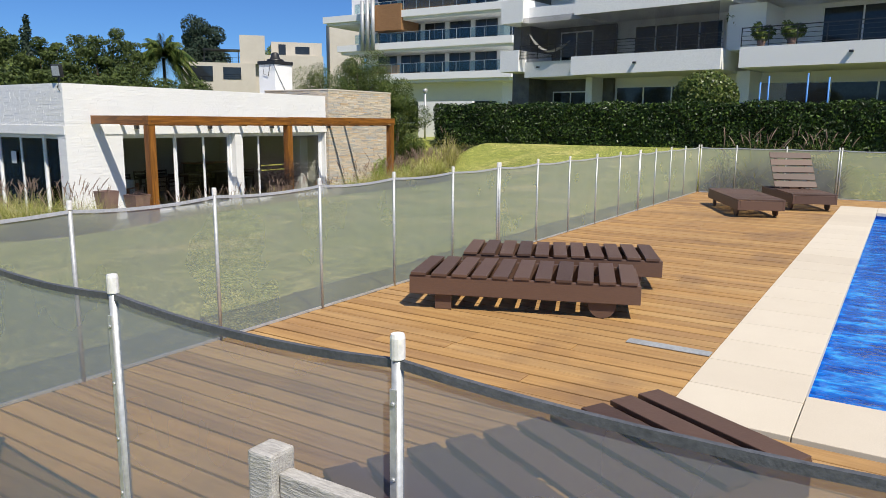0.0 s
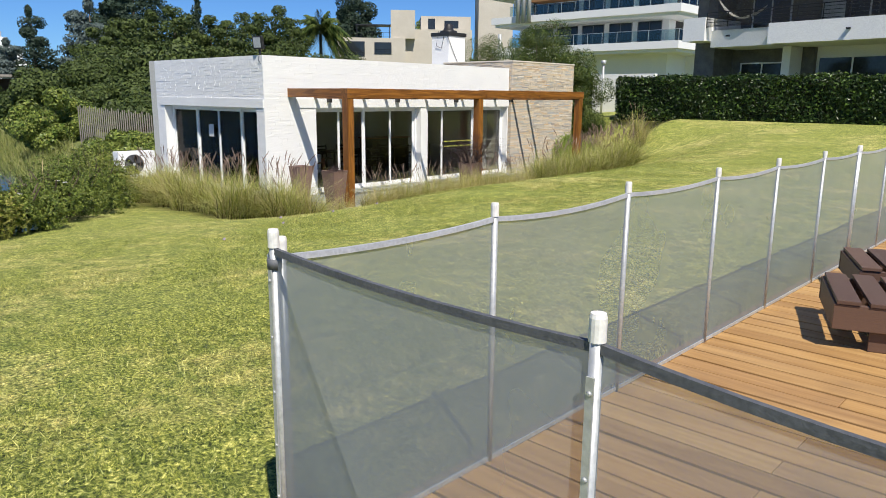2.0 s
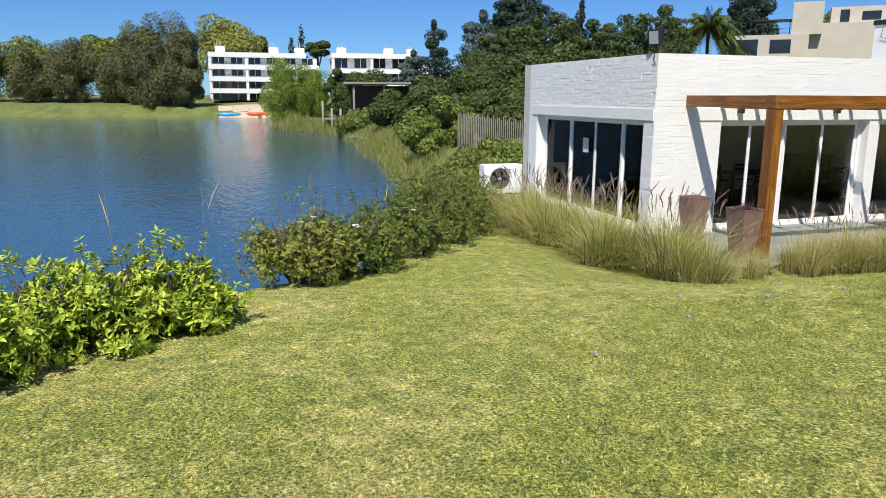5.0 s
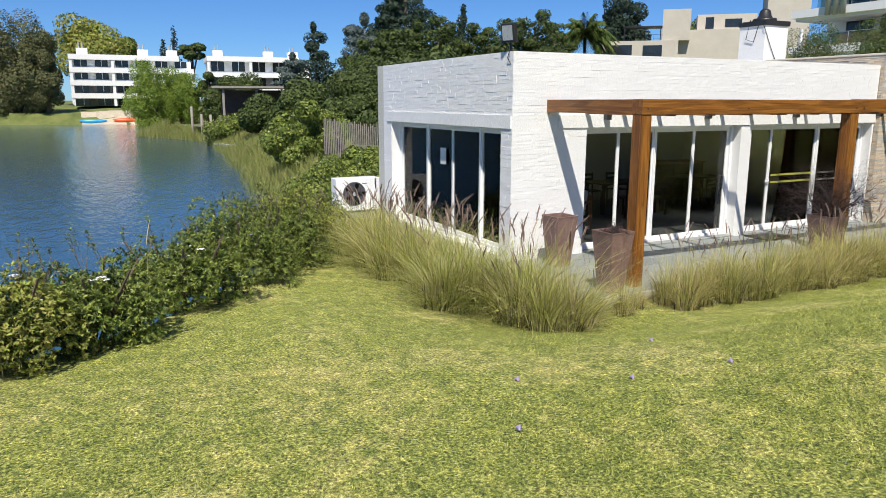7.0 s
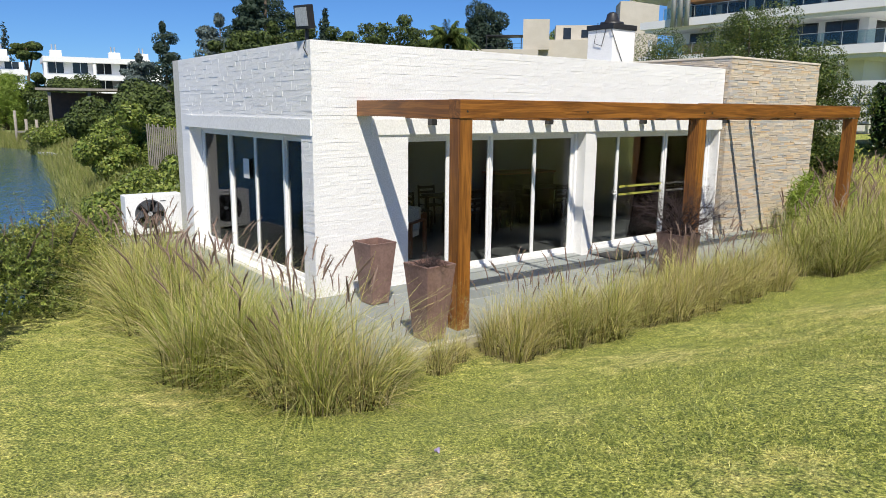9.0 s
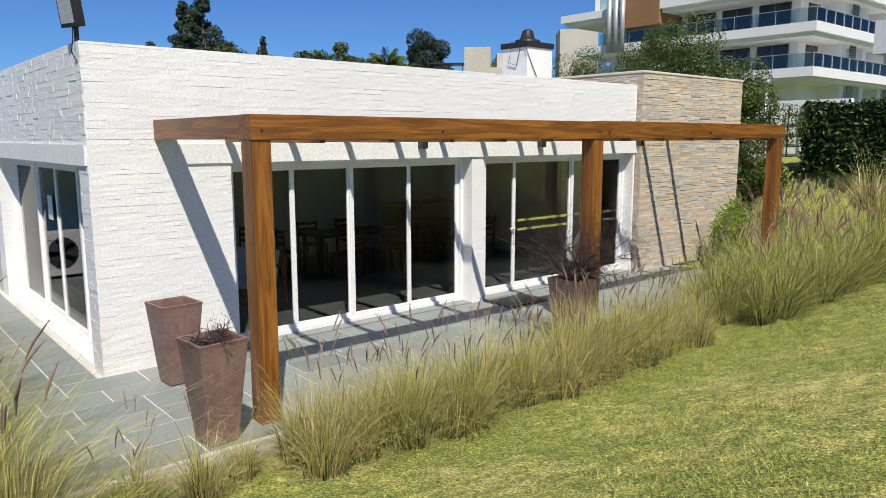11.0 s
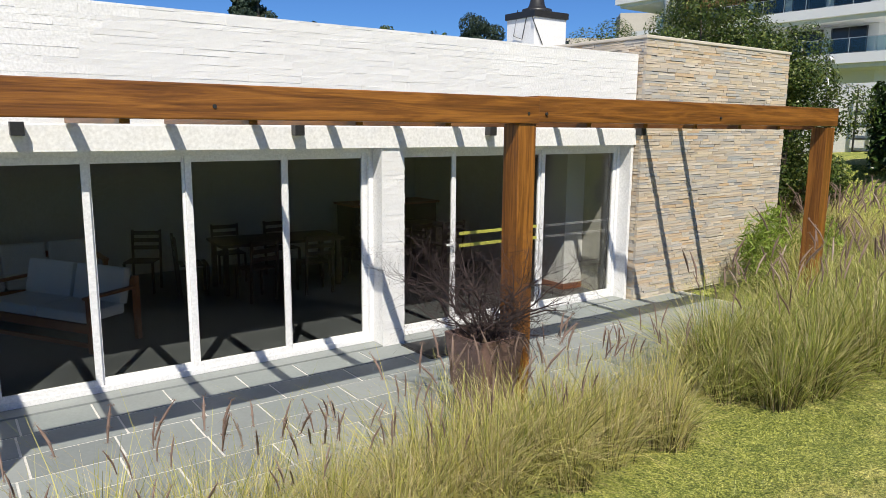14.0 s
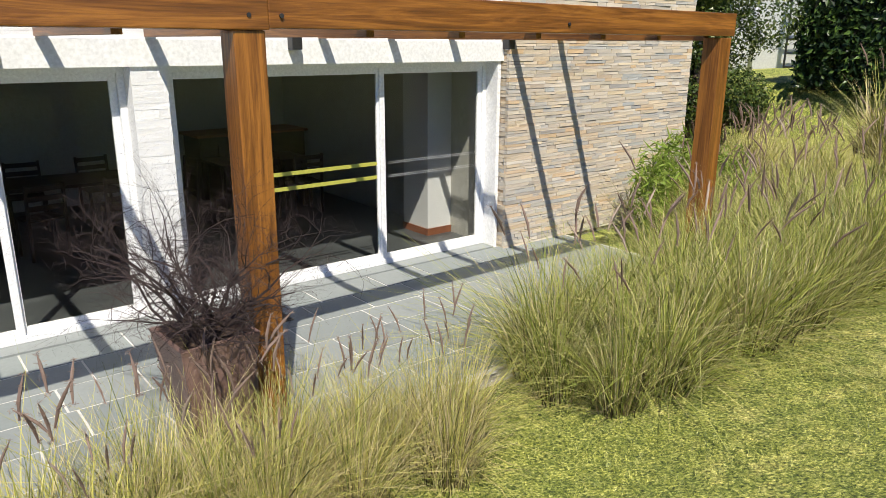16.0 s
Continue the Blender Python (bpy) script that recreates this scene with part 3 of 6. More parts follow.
for name, bx, mt in [("front_beam", (PX0, PY0, PZ0, PX1, PYM + 0.02, PZ1), M_BEAM), ("front_beam", (PX0 + 0.01, PYM + 0.023, PZ0 + 0.012, PX1 - 0.008, PY1, PZ1 + 0.012), M_BEAM)]:
    part(name, at_pergola(box(*bx, bevel=0.008)), mt, pergola)
part("end_beam", at_pergola(box(FX + 0.002, PY0 + 0.003, PZ0 + 0.003, PX0 - 0.002, PY0 + 0.17, PZ1 - 0.003, bevel=0.006)), M_CROSS, pergola)
for k in range(1, 13):
    y = 11.14 + 0.795 * k
    part("rafter", at_pergola(box(FX + 0.03, y - 0.03, PZ0 - 0.03, PX0 - 0.003, y + 0.03, PZ0 + 0.09, bevel=0.004)), M_CROSS, pergola)
for y0, y1 in ((PY0 + 0.005, PY0 + 0.19), (PYM - 0.19, PYM), (PY1 - 0.23, PY1 - 0.04)):
    part("post", at_pergola(box(PX1 - 0.205, y0, PATIO - 0.05, PX1 - 0.015, y1, PZ0 - 0.002, bevel=0.008)), M_POST, pergola)
for y in (PY0 + 0.1, 13.2, PYM + 0.1, 18.4, PYM - 0.1):
    part("bolt", at_pergola(tube([(PX1 - 0.01, y, PZ0 + 0.08), (PX1 + 0.006, y, PZ0 + 0.08)], 0.013, 10)), M_BLACK, pergola, "dark countersunk bolt")
for y in (12.35, 14.75, 17.2, 19.9):
    lamp = thing("wall_lamp", (FX + 0.03, y, PZ0 - 0.07), 0, "small dark box-shaped lamp on the lintel", "lamp", "lamps along the lintel")
    part("housing", box(0, -0.05, -0.06, 0.1, 0.05, 0.05, 0.006), M_BLACK, lamp)
    part("lens", box(0.02, -0.035, -0.066, 0.08, 0.035, -0.061), M_CAP, lamp)


# ---- doors and windows ----


def frame_rect(u0, u1, z0, z1, w, d):
    bm = bmesh.new()
    add_box(bm, u0, -d, z0, u0 + w, d, z1)
    add_box(bm, u1 - w, -d, z0, u1, d, z1)
    add_box(bm, u0 + w, -d, z0, u1 - w, d, z0 + w)
    add_box(bm, u0 + w, -d, z1 - w, u1 - w, d, z1)
    bmesh.ops.bevel(bm, geom=bm.edges[:], offset=0.003, segments=1, affect="EDGES")
    return bm


def glazing(name, m, width, z0, z1, bars, label, doors=()):
    """A glazed opening along local x, with sashes between the bars (x, width)."""
    g = tagged(new(name), label, "door" if name.startswith("door") else "window", kind="structure")
    g.matrix_basis = m
    part("frame", frame_rect(0, width, z0, z1, 0.055, 0.05), M_ALU, g)
    xs = [0.055, *bars, width - 0.055]
    for i, (a, c) in enumerate(zip(xs, xs[1:])):
        off = 0.016 if i % 2 else -0.016
        bm = frame_rect(a - (0.02 if i else 0), c + (0.02 if i < len(bars) else 0), z0 + 0.055, z1 - 0.055, 0.062, 0.018)
        for v in bm.verts:
            v.co.y += off
        s = part("sash", bm, M_ALU, g)
        p = part("pane", box(a + 0.04, off - 0.003, z0 + 0.115, c - 0.04, off + 0.003, z1 - 0.115), M_GLASS, s, "clear glass pane")
        p.visible_shadow = False
    return g


def facing_front(y):
    return pose(FX - 0.24, y, 0, 0, 0, 90)


ZB = PATIO + 0.02
door_1 = glazing("door_1", facing_front(D1[0]), D1[1] - D1[0], ZB, LINT - 0.002, (0.90, 1.77, 2.76), "white aluminium sliding glass doors with four panels")
door_2 = glazing("door_2", facing_front(D2[0]), D2[1] - D2[0], ZB, LINT - 0.002, (0.85, 2.29), "white aluminium glass door with fixed panes")
window_1 = glazing("window_1", pose(W1[0], SY + 0.27, 0, 0, 0, 0), W1[1] - W1[0], ZB, LINT - 0.002, (1.40, 2.55, 3.68), "tall white aluminium side window with four panes")
# door handle and the warning strips on the glass
h = bmesh.new()
add_box(h, 0.80, -0.075, -0.15, 0.825, -0.018, -0.05)
add_box(h, 0.71, -0.085, -0.105, 0.825, -0.065, -0.085)
part("handle", h, M_ALU, door_2, "white lever handle")
M_YELLOW = varied("dull_yellow_tape", (0.36, 0.36, 0.05), (0.45, 0.44, 0.08), 6, 40, 0.6, strength=0)
for z in (0.0, -0.15):
    part("strip", box(0.93, -0.028, z, 2.22, -0.026, z + 0.04), M_YELLOW, door_2, "yellow safety strip")
    bm = bmesh.new()
    for k in range(46):
        for j in range(2):
            x = 2.38 + 0.028 * k + 0.014 * j
            add_box(bm, x, -0.022, z + 0.02 * j, x + 0.008, -0.0205, z + 0.02 * j + 0.008)
    part("dotted_strip", bm, M_CAP, door_2, "dotted pale safety strip")

# ---- floodlight on the corner ----
flood = thing("floodlight", (FX - 0.12, SY + 0.03, TOP), 20, "black square floodlight on a bracket at the roof corner", "floodlight")
part("bracket", box(-0.02, -0.03, 0, 0.02, 0.0, 0.16), M_BLACK, flood)
hd = part("housing", box(-0.13, -0.07, 0.14, 0.13, 0.03, 0.44, 0.012, pose(0, 0, 0, 8)), M_BLACK, flood)
part("lens", box(-0.10, -0.078, 0.18, 0.10, -0.072, 0.41, 0, pose(0, 0, 0, 8)), M_STEEL, hd, "grey reflector behind glass")
part("cable", tube([(0, -0.05, 0.15), (0.02, -0.075, 0.0), (-0.02, -0.07, -0.1), (0.03, -0.05, -0.2)], 0.008, 6), M_BLACK, flood)

# ---- chimney ----
chim = thing("chimney", (-24.65, 24.25, 2.0), 0, "white painted brick chimney with a dark cap and cowl", "chimney")
part("shaft", box(-0.5, -0.52, -0.02, 0.5, 0.52, 1.9, 0.01), M_WHITE, chim)
part("cap", box(-0.54, -0.56, 1.9, 0.54, 0.56, 2.05, 0.01), M_BLACK, chim)
bm = bmesh.new()
add_tube(bm, [(0, 0, 2.05), (0, 0, 2.15), (0, 0, 2.16), (0, 0, 2.22), (0, 0, 2.23), (0, 0, 2.4), (0, 0, 2.45)], [0.38, 0.36, 0.24, 0.22, 0.2, 0.16, 0.1], 16)
part("cowl", bm, M_BLACK, chim)
for pts in ([(0.3, -0.5, 2.1), (0.52, -0.58, 1.8), (0.53, -0.3, 1.3), (0.52, 0.3, 0.4)], [(-0.1, -0.53, 2.1), (-0.2, -0.56, 1.5), (0.1, -0.55, 1.4), (0.25, -0.56, 1.9)]):
    part("cable", tube(pts, 0.012, 6), M_BLACK, chim)

# ---- pool ----
PW = (-0.82, 4.70, 5.6, 14.70)
blocks("pool_basin", [(PW[0] - 0.1, PW[1] - 0.1, -1.7, PW[2], PW[3] + 0.1, -1.5), (PW[0] - 0.1, PW[1] - 0.1, -1.7, PW[0], PW[3] + 0.1, -0.05),
                      (PW[0], PW[1] - 0.1, -1.7, PW[2], PW[1], -0.05), (PW[0], PW[3], -1.7, PW[2], PW[3] + 0.1, -0.05), (PW[2], PW[1], -1.7, PW[2] + 0.1, PW[3], -0.05)], M_POOL, "bright blue lined swimming pool")
m, nt, b = material("pool_water")
b.inputs["Base Color"].default_value = (0.02, 0.16, 0.62, 1)
b.inputs["Roughness"].default_value, b.inputs["IOR"].default_value = 0.03, 1.33
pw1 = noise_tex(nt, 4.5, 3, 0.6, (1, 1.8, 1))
# ripple highlights and dark troughs are put into the base colour
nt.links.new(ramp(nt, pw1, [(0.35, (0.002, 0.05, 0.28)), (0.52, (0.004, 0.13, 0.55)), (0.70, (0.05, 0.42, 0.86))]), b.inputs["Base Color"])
bump(nt, b, pw1, 0.6, 0.06)
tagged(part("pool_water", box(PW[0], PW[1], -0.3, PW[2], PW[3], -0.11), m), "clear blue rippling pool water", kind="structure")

# ---- hedge and bushes ----


def hedge_mesh(name, x0, x1, y0, y1, h, n, label):
    zb = float(ground_height((x0 + x1) / 2, y0))
    hd = thing(name, ((x0 + x1) / 2, (y0 + y1) / 2, zb - 0.1), 0, label, "hedge")
    w, d = (x1 - x0) / 2, (y1 - y0) / 2
    # solid near-black box standing for the shaded inside of the hedge
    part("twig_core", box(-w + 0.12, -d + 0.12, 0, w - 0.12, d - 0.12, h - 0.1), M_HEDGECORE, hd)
    front = int(n * 0.62)
    p = np.stack([rng.uniform(-w, w, n), np.full(n, -d), rng.uniform(0, h, n)], 1)
    o = np.tile([0, -1.0, 0.2], (n, 1))
    top = np.arange(n) >= front
    p[top, 1] = rng.uniform(-d, d, top.sum())
    p[top, 2] = h
    o[top] = [0, 0, 1]
    ends = rng.random(n) < 0.07
    p[ends, 0] = np.where(rng.random(ends.sum()) < 0.5, -w, w)
    p[ends, 1], p[ends, 2] = rng.uniform(-d, d, ends.sum()), rng.uniform(0, h, ends.sum())
    o[ends] = np.stack([np.sign(p[ends, 0]), 0 * p[ends, 0], 0.2 + 0 * p[ends, 0]], 1)
    p += rng.normal(0, 0.045, p.shape) + 0.05 * np.sin(p[:, [0]] * 2.3 + p[:, [2]] * 3) * o
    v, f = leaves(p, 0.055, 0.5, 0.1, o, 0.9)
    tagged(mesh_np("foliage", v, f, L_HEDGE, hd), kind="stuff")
    return hd


# colour of the hedge's inner shade
M_HEDGECORE = varied("hedge_shade", (0.008, 0.010, 0.005), (0.02, 0.022, 0.01), 6, 40, 0.95)
hedge_mesh("hedge", -17.8, 6.0, 26.9, 28.1, 1.62, 52000, "clipped dark green laurel hedge on the lawn")


def bush(x, y, rx, ry, h, n, mat, size, label, name="bush", each=7):
    zb = float(ground_height(x, y))
    b = thing(name, (x, y, zb - 0.05), 0, label, "bush", "bushes along the lake shore")
    r = random.Random(int(abs(x * 131 + y * 71)))
    k, tips, outs, inner = 34, [], [], []
    for i in range(k):
        a = i * 2.4 + r.uniform(-0.3, 0.3)
        q = math.sqrt((i + 0.5) / k) * 0.86
        top = h * (1.02 - 0.5 * q * q) * r.uniform(0.7, 1.12)
        c = (rx * q * math.cos(a), ry * q * math.sin(a), top * r.uniform(0.35, 0.74))
        rad = (rx * r.uniform(0.16, 0.30), ry * r.uniform(0.16, 0.30), h * r.uniform(0.14, 0.27))
        p, d = clump_points(c, rad, n // k, 0.75)
        tips.append(p)
        outs.append(d + np.array([0, 0, 0.45]))
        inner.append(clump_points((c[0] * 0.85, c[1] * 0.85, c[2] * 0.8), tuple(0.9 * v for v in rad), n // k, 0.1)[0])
    tips, outs = np.concatenate(tips), np.concatenate(outs)
    keep = tips[:, 2] > 0.03
    v, f = rosettes(tips[keep], outs[keep], size, each)
    tagged(mesh_np("foliage", v, f, mat, b), kind="stuff")
    # dark leaf filling: the bush's inner shade as colour
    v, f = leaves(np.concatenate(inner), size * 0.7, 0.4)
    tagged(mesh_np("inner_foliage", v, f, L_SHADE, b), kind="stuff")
    bm = bmesh.new()
    for i in range(9):
        a = i * 0.9
        add_tube(bm, [(0.1 * math.cos(a), 0.1 * math.sin(a), 0), (rx * 0.35 * math.cos(a), ry * 0.35 * math.sin(a), h * 0.4), (rx * 0.6 * math.cos(a), ry * 0.6 * math.sin(a), h * 0.75)], [0.03, 0.02, 0.008], 5)
    part("branchwork", bm, M_TRUNK, b)
    sp, so = [], []                       # shoots that stand out of the crown
    bm = bmesh.new()
    for i in range(9):
        a, q = r.uniform(0, 6.28), r.uniform(0.1, 0.75)
        p0 = Vector((rx * q * math.cos(a), ry * q * math.sin(a), h * (0.9 - 0.4 * q * q)))
        d = Vector((r.uniform(-0.4, 0.4), r.uniform(-0.4, 0.4), 1)).normalized()
        L = r.uniform(0.08, 0.24)
        add_tube(bm, [p0 - d * 0.15, p0 + d * L], [0.004, 0.002], 4)
        for j in range(3):
            sp.append((p0 + d * L * (0.4 + 0.3 * j))[:])
            so.append(d[:])
    tagged(part("shoots", bm, M_TRUNK, b), kind="stuff")
    v, f = rosettes(np.array(sp), np.array(so), size, each)
    tagged(mesh_np("shoot_leaves", v, f, mat, b), kind="stuff")
    return b


LB = "leafy dark green shrub with pale flowers at the lawn's edge"
for x, y, r, h, n, mt in [(-14.4, 3.35, 0.72, 1.12, 1500, L_OLIVE), (-15.05, 4.0, 0.86, 1.05, 1900, L_BUSH), (-16.4, 5.0, 0.94, 1.18, 2100, L_BUSH), (-17.8, 5.85, 1.06, 1.36, 2300, L_BUSH),
                          (-19.3, 6.75, 1.12, 1.52, 2300, L_BUSH), (-20.7, 7.5, 1.05, 1.5, 1900, L_OLIVE), (-22.2, 8.3, 0.95, 1.2, 1300, L_BUSH)]:
    bush(x, y, r, r, h, int(n * 1.7), mt, 0.040, LB)
for x, y, r, h in [(-10.3, -0.05, 0.72, 0.80), (-11.15, 0.5, 0.72, 0.82), (-12.0, 1.3, 0.72, 0.80), (-12.45, 2.0, 0.6, 0.82), (-9.6, -0.85, 0.72, 0.78), (-9.0, -2.2, 0.72, 0.8)]:
    bush(x, y, r, r, h, 1100, L_BRIGHT, 0.068, "bright green broad-leaved shrub at the lawn's edge")

# ---- pool fence ----
FH = 1.03
M_TAPE = varied("pale_grey_tape", (0.34, 0.36, 0.39), (0.46, 0.48, 0.52), 6, 80, 0.5, strength=0.1)


def fence_post(parent, x, y, face):
    FH = 1.06 if face else 1.03
    p = part("post", tube([(x, y, -0.03), (x, y, FH - 0.045)], 0.0125, 10), M_STEEL, parent)
    part("cap", tube([(x, y, FH - 0.05), (x, y, FH - 0.008), (x, y, FH)], [0.0155, 0.0155, 0.0135], 14, False), M_CAP, p, "white plastic cap")
    if face:
        dx, dy = face
        px, py = -dy, dx
        bm = bmesh.new()
        a, c = Vector((x + dx * 0.0135, y + dy * 0.0135, 0)), Vector((px * 0.008, py * 0.008, 0))
        q = [bm.verts.new(v) for v in (a - c, a + c, a + c + Vector((0, 0, 0.95)), a - c + Vector((0, 0, 0.95)))]
        o = Vector((dx * 0.003, dy * 0.003, 0))
        w = [bm.verts.new(v.co + o) for v in q]
        bm.faces.new(q[::-1]), bm.faces.new(w)
        for i in range(4):
            bm.faces.new((q[i], q[(i + 1) % 4], w[(i + 1) % 4], w[i]))
        s = part("batten", bm, M_STEEL, p, "zinc batten holding the mesh")
        for k in range(6):
            bm = bmesh.new()
            add_tube(bm, [(x + dx * 0.0165, y + dy * 0.0165, 0.12 + 0.16 * k), (x + dx * 0.020, y + dy * 0.020, 0.12 + 0.16 * k)], [0.006, 0.003], 8)
            part("rivet", bm, M_STEEL, p)


def fence_bay(parent, a, c, seed, tape):
    FH = 1.06 if tape is M_HEM else 1.03
    r = random.Random(seed)
    n, sag = 8, 0.012 + 0.012 * r.random()
    bow = r.uniform(-0.015, 0.015)
    dx, dy = c[0] - a[0], c[1] - a[1]
    L = math.hypot(dx, dy)
    nxv, nyv = -dy / L, dx / L
    rows = []
    for i in range(n + 1):
        s = i / n
        k = 4 * s * (1 - s)
        zt = FH - 0.06 - sag * k
        x, y = a[0] + dx * s, a[1] + dy * s
        rows.append([(x + nxv * bow * k * math.sin(math.pi * j / 4), y + nyv * bow * k * math.sin(math.pi * j / 4), 0.012 + (zt - 0.012) * j / 4) for j in range(5)])
    bm = bmesh.new()
    g = [[bm.verts.new(p) for p in row] for row in rows]
    for u, v in zip(g, g[1:]):
        for j in range(4):
            f = bm.faces.new((u[j], v[j], v[j + 1], u[j + 1]))
            f.smooth = True
    sheet = part("mesh_panel", bm, M_MESH, parent, "translucent grey woven mesh")
    for idx, h in ((4, 0.018), (0, 0.018)):
        bm = bmesh.new()
        prev = None
        for row in rows:
            x, y, z = row[idx]
            sec = [bm.verts.new((x + nxv * o, y + nyv * o, z + d)) for o, d in ((-0.006, -h / 2), (0.006, -h / 2), (0.006, h / 2), (-0.006, h / 2))]
            if prev:
                for i in range(4):
                    bm.faces.new((prev[i], prev[(i + 1) % 4], sec[(i + 1) % 4], sec[i]))
            prev = sec
        part("hem", bm, tape if idx else M_STEEL, sheet, "doubled hem tape")


def fence_run(pts, face, label, doubles=()):
    f = thing("pool_fence", (0, 0, 0), 0, label, "fence", "fence round the pool")
    for i, p in enumerate(pts):
        fence_post(f, *p, face)
        if i in doubles:
            q = pts[i - 1]
            L = math.hypot(p[0] - q[0], p[1] - q[1])
            fence_post(f, p[0] - 0.045 * (p[0] - q[0]) / L, p[1] - 0.045 * (p[1] - q[1]) / L, face)
    for i, (a, c) in enumerate(zip(pts, pts[1:])):
        fence_bay(f, a, c, i * 7 + len(pts), M_HEM if face else M_TAPE)


LF = "grey mesh pool fence with galvanised posts on the deck's edge"
fence_run([(-4.26, y) for y in (1.74, 2.665, 3.64, 4.65, 5.61, 6.60, 7.59, 8.57, 9.57, 10.58, 11.59, 12.62, 13.51, 14.5, 15.55, 16.68)], None, LF, (6, 11))
fence_run([(-4.233, 1.698), (-3.21, 1.655), (-2.218, 1.60), (-1.27, 1.59), (-0.30, 1.58), (0.67, 1.58), (1.64, 1.58), (2.6, 1.58)], (0, -1), "grey mesh pool fence with riveted battens, sagging between posts")
fence_run([(-4.22, 16.72), (-3.52, 16.85), (-2.55, 16.88), (-1.55, 16.88), (-0.6, 16.88), (0.4, 16.88), (1.4, 16.88)], None, LF, (3,))

# ---- bench ----
bench = thing("bench", (-1.50, 1.50, -0.04), 0, "weathered grey wooden garden bench behind the fence", "bench")
for x in (-0.035, 1.45):
    part("back_post", box(x - 0.035, -0.035, 0, x + 0.035, 0.035, 0.83, 0.008), M_BENCH, bench)
    part("front_leg", box(x - 0.035, -0.50, 0, x + 0.035, -0.43, 0.60, 0.006), M_BENCH, bench)
    part("arm", box(x - 0.04, -0.53, 0.60, x + 0.04, -0.04, 0.63, 0.005), M_BENCH, bench)
part("top_rail", box(0.004, -0.018, 0.70, 1.41, 0.018, 0.79, 0.006), M_BENCH, bench)
part("low_rail", box(0.004, -0.018, 0.42, 1.41, 0.018, 0.48, 0.005), M_BENCH, bench)
for k in range(11):
    part("back_slat", box(0.07 + 0.125 * k, -0.01, 0.484, 0.115 + 0.125 * k, 0.01, 0.697), M_BENCH, bench)
for k in range(5):
    part("seat_slat", box(-0.03, -0.48 + 0.088 * k, 0.38, 1.44, -0.41 + 0.088 * k, 0.402, 0.004), M_BENCH, bench)


# ---- loungers ----


def lounger(x, y, rz, length=1.78, width=0.74, raised=False, label=""):
    lo = thing("sun_lounger", (x, y, 0), rz, label, "sun lounger", "sun loungers on the deck")
    l, w, top = length / 2, width / 2, 0.30
    for s in (-1, 1):
        part("side_rail", box(-l, s * (w - 0.045), 0.125, l, s * (w - 0.01), top - 0.028, 0.004), M_LOUNGE, lo)
        part("foot", box(-l + 0.2, s * (w - 0.085), 0.0, -l + 0.33, s * (w - 0.05), 0.26, 0.004), M_LOUNGE, lo)
        bm = bmesh.new()
        add_tube(bm, [(l - 0.28, s * (w - 0.085), 0.105), (l - 0.28, s * (w - 0.05), 0.105)], 0.105, 22)
        part("wheel", bm, M_LOUNGE, lo)
    part("end_rail", box(l - 0.035, -w + 0.047, 0.125, l - 0.002, w - 0.047, top - 0.03, 0.003), M_LOUNGE, lo)
    part("end_rail", box(-l + 0.002, -w + 0.047, 0.125, -l + 0.035, w - 0.047, top - 0.03, 0.003), M_LOUNGE, lo)
    n = 11
    pitch = length / n
    r = random.Random(int(x * 100))
    for k in range(n):
        a = -l + pitch * k + 0.015
        if raised and k < 5:
            continue
        m4 = pose(a + (pitch - 0.04) / 2, 0, top - 0.014, r.uniform(-0.4, 0.4), r.uniform(-0.8, 0.8), r.uniform(-0.6, 0.6))
        part("slat", box(-(pitch - 0.04) / 2, -w, -0.012, (pitch - 0.04) / 2, w, 0.012, 0.004, m4), M_LOUNGE, lo)
    if raised:
        hinge = pose(-l + 5 * pitch, 0, top, 0, 48, 0)
        for s in (-1, 1):
            part("back_stile", box(-5 * pitch + 0.02, s * 0.28, -0.03, -0.01, s * 0.24, -0.002, 0.003, hinge), M_LOUNGE, lo)
        for k in range(5):
            part("back_slat", box(-5 * pitch + pitch * k + 0.01, -w, 0, -5 * pitch + pitch * k + pitch - 0.03, w, 0.022, 0.004, hinge), M_LOUNGE, lo)
        part("prop", box(-5 * pitch + 0.28, -0.015, 0.0, -5 * pitch + 0.31, 0.015, 0.36, 0, pose(-l + 5 * pitch - 0.16 + 0.35, 0, 0.2, 0, 0, 0)), M_LOUNGE, lo)
    return lo


LL = "dark-stained slatted wooden sun lounger lying flat on the deck"
lounger(-2.99, 5.70, 21.4, label=LL)
lounger(-3.14, 6.74, 24, label=LL)
lounger(-2.75, 13.65, -64.6, 2.0, label=LL)
lounger(-2.10, 15.15, -66, 1.9, raised=True, label="dark-stained slatted wooden sun lounger with its back raised")
lounger(-1.38, 2.66, 62, label=LL)

# ---- planters ----


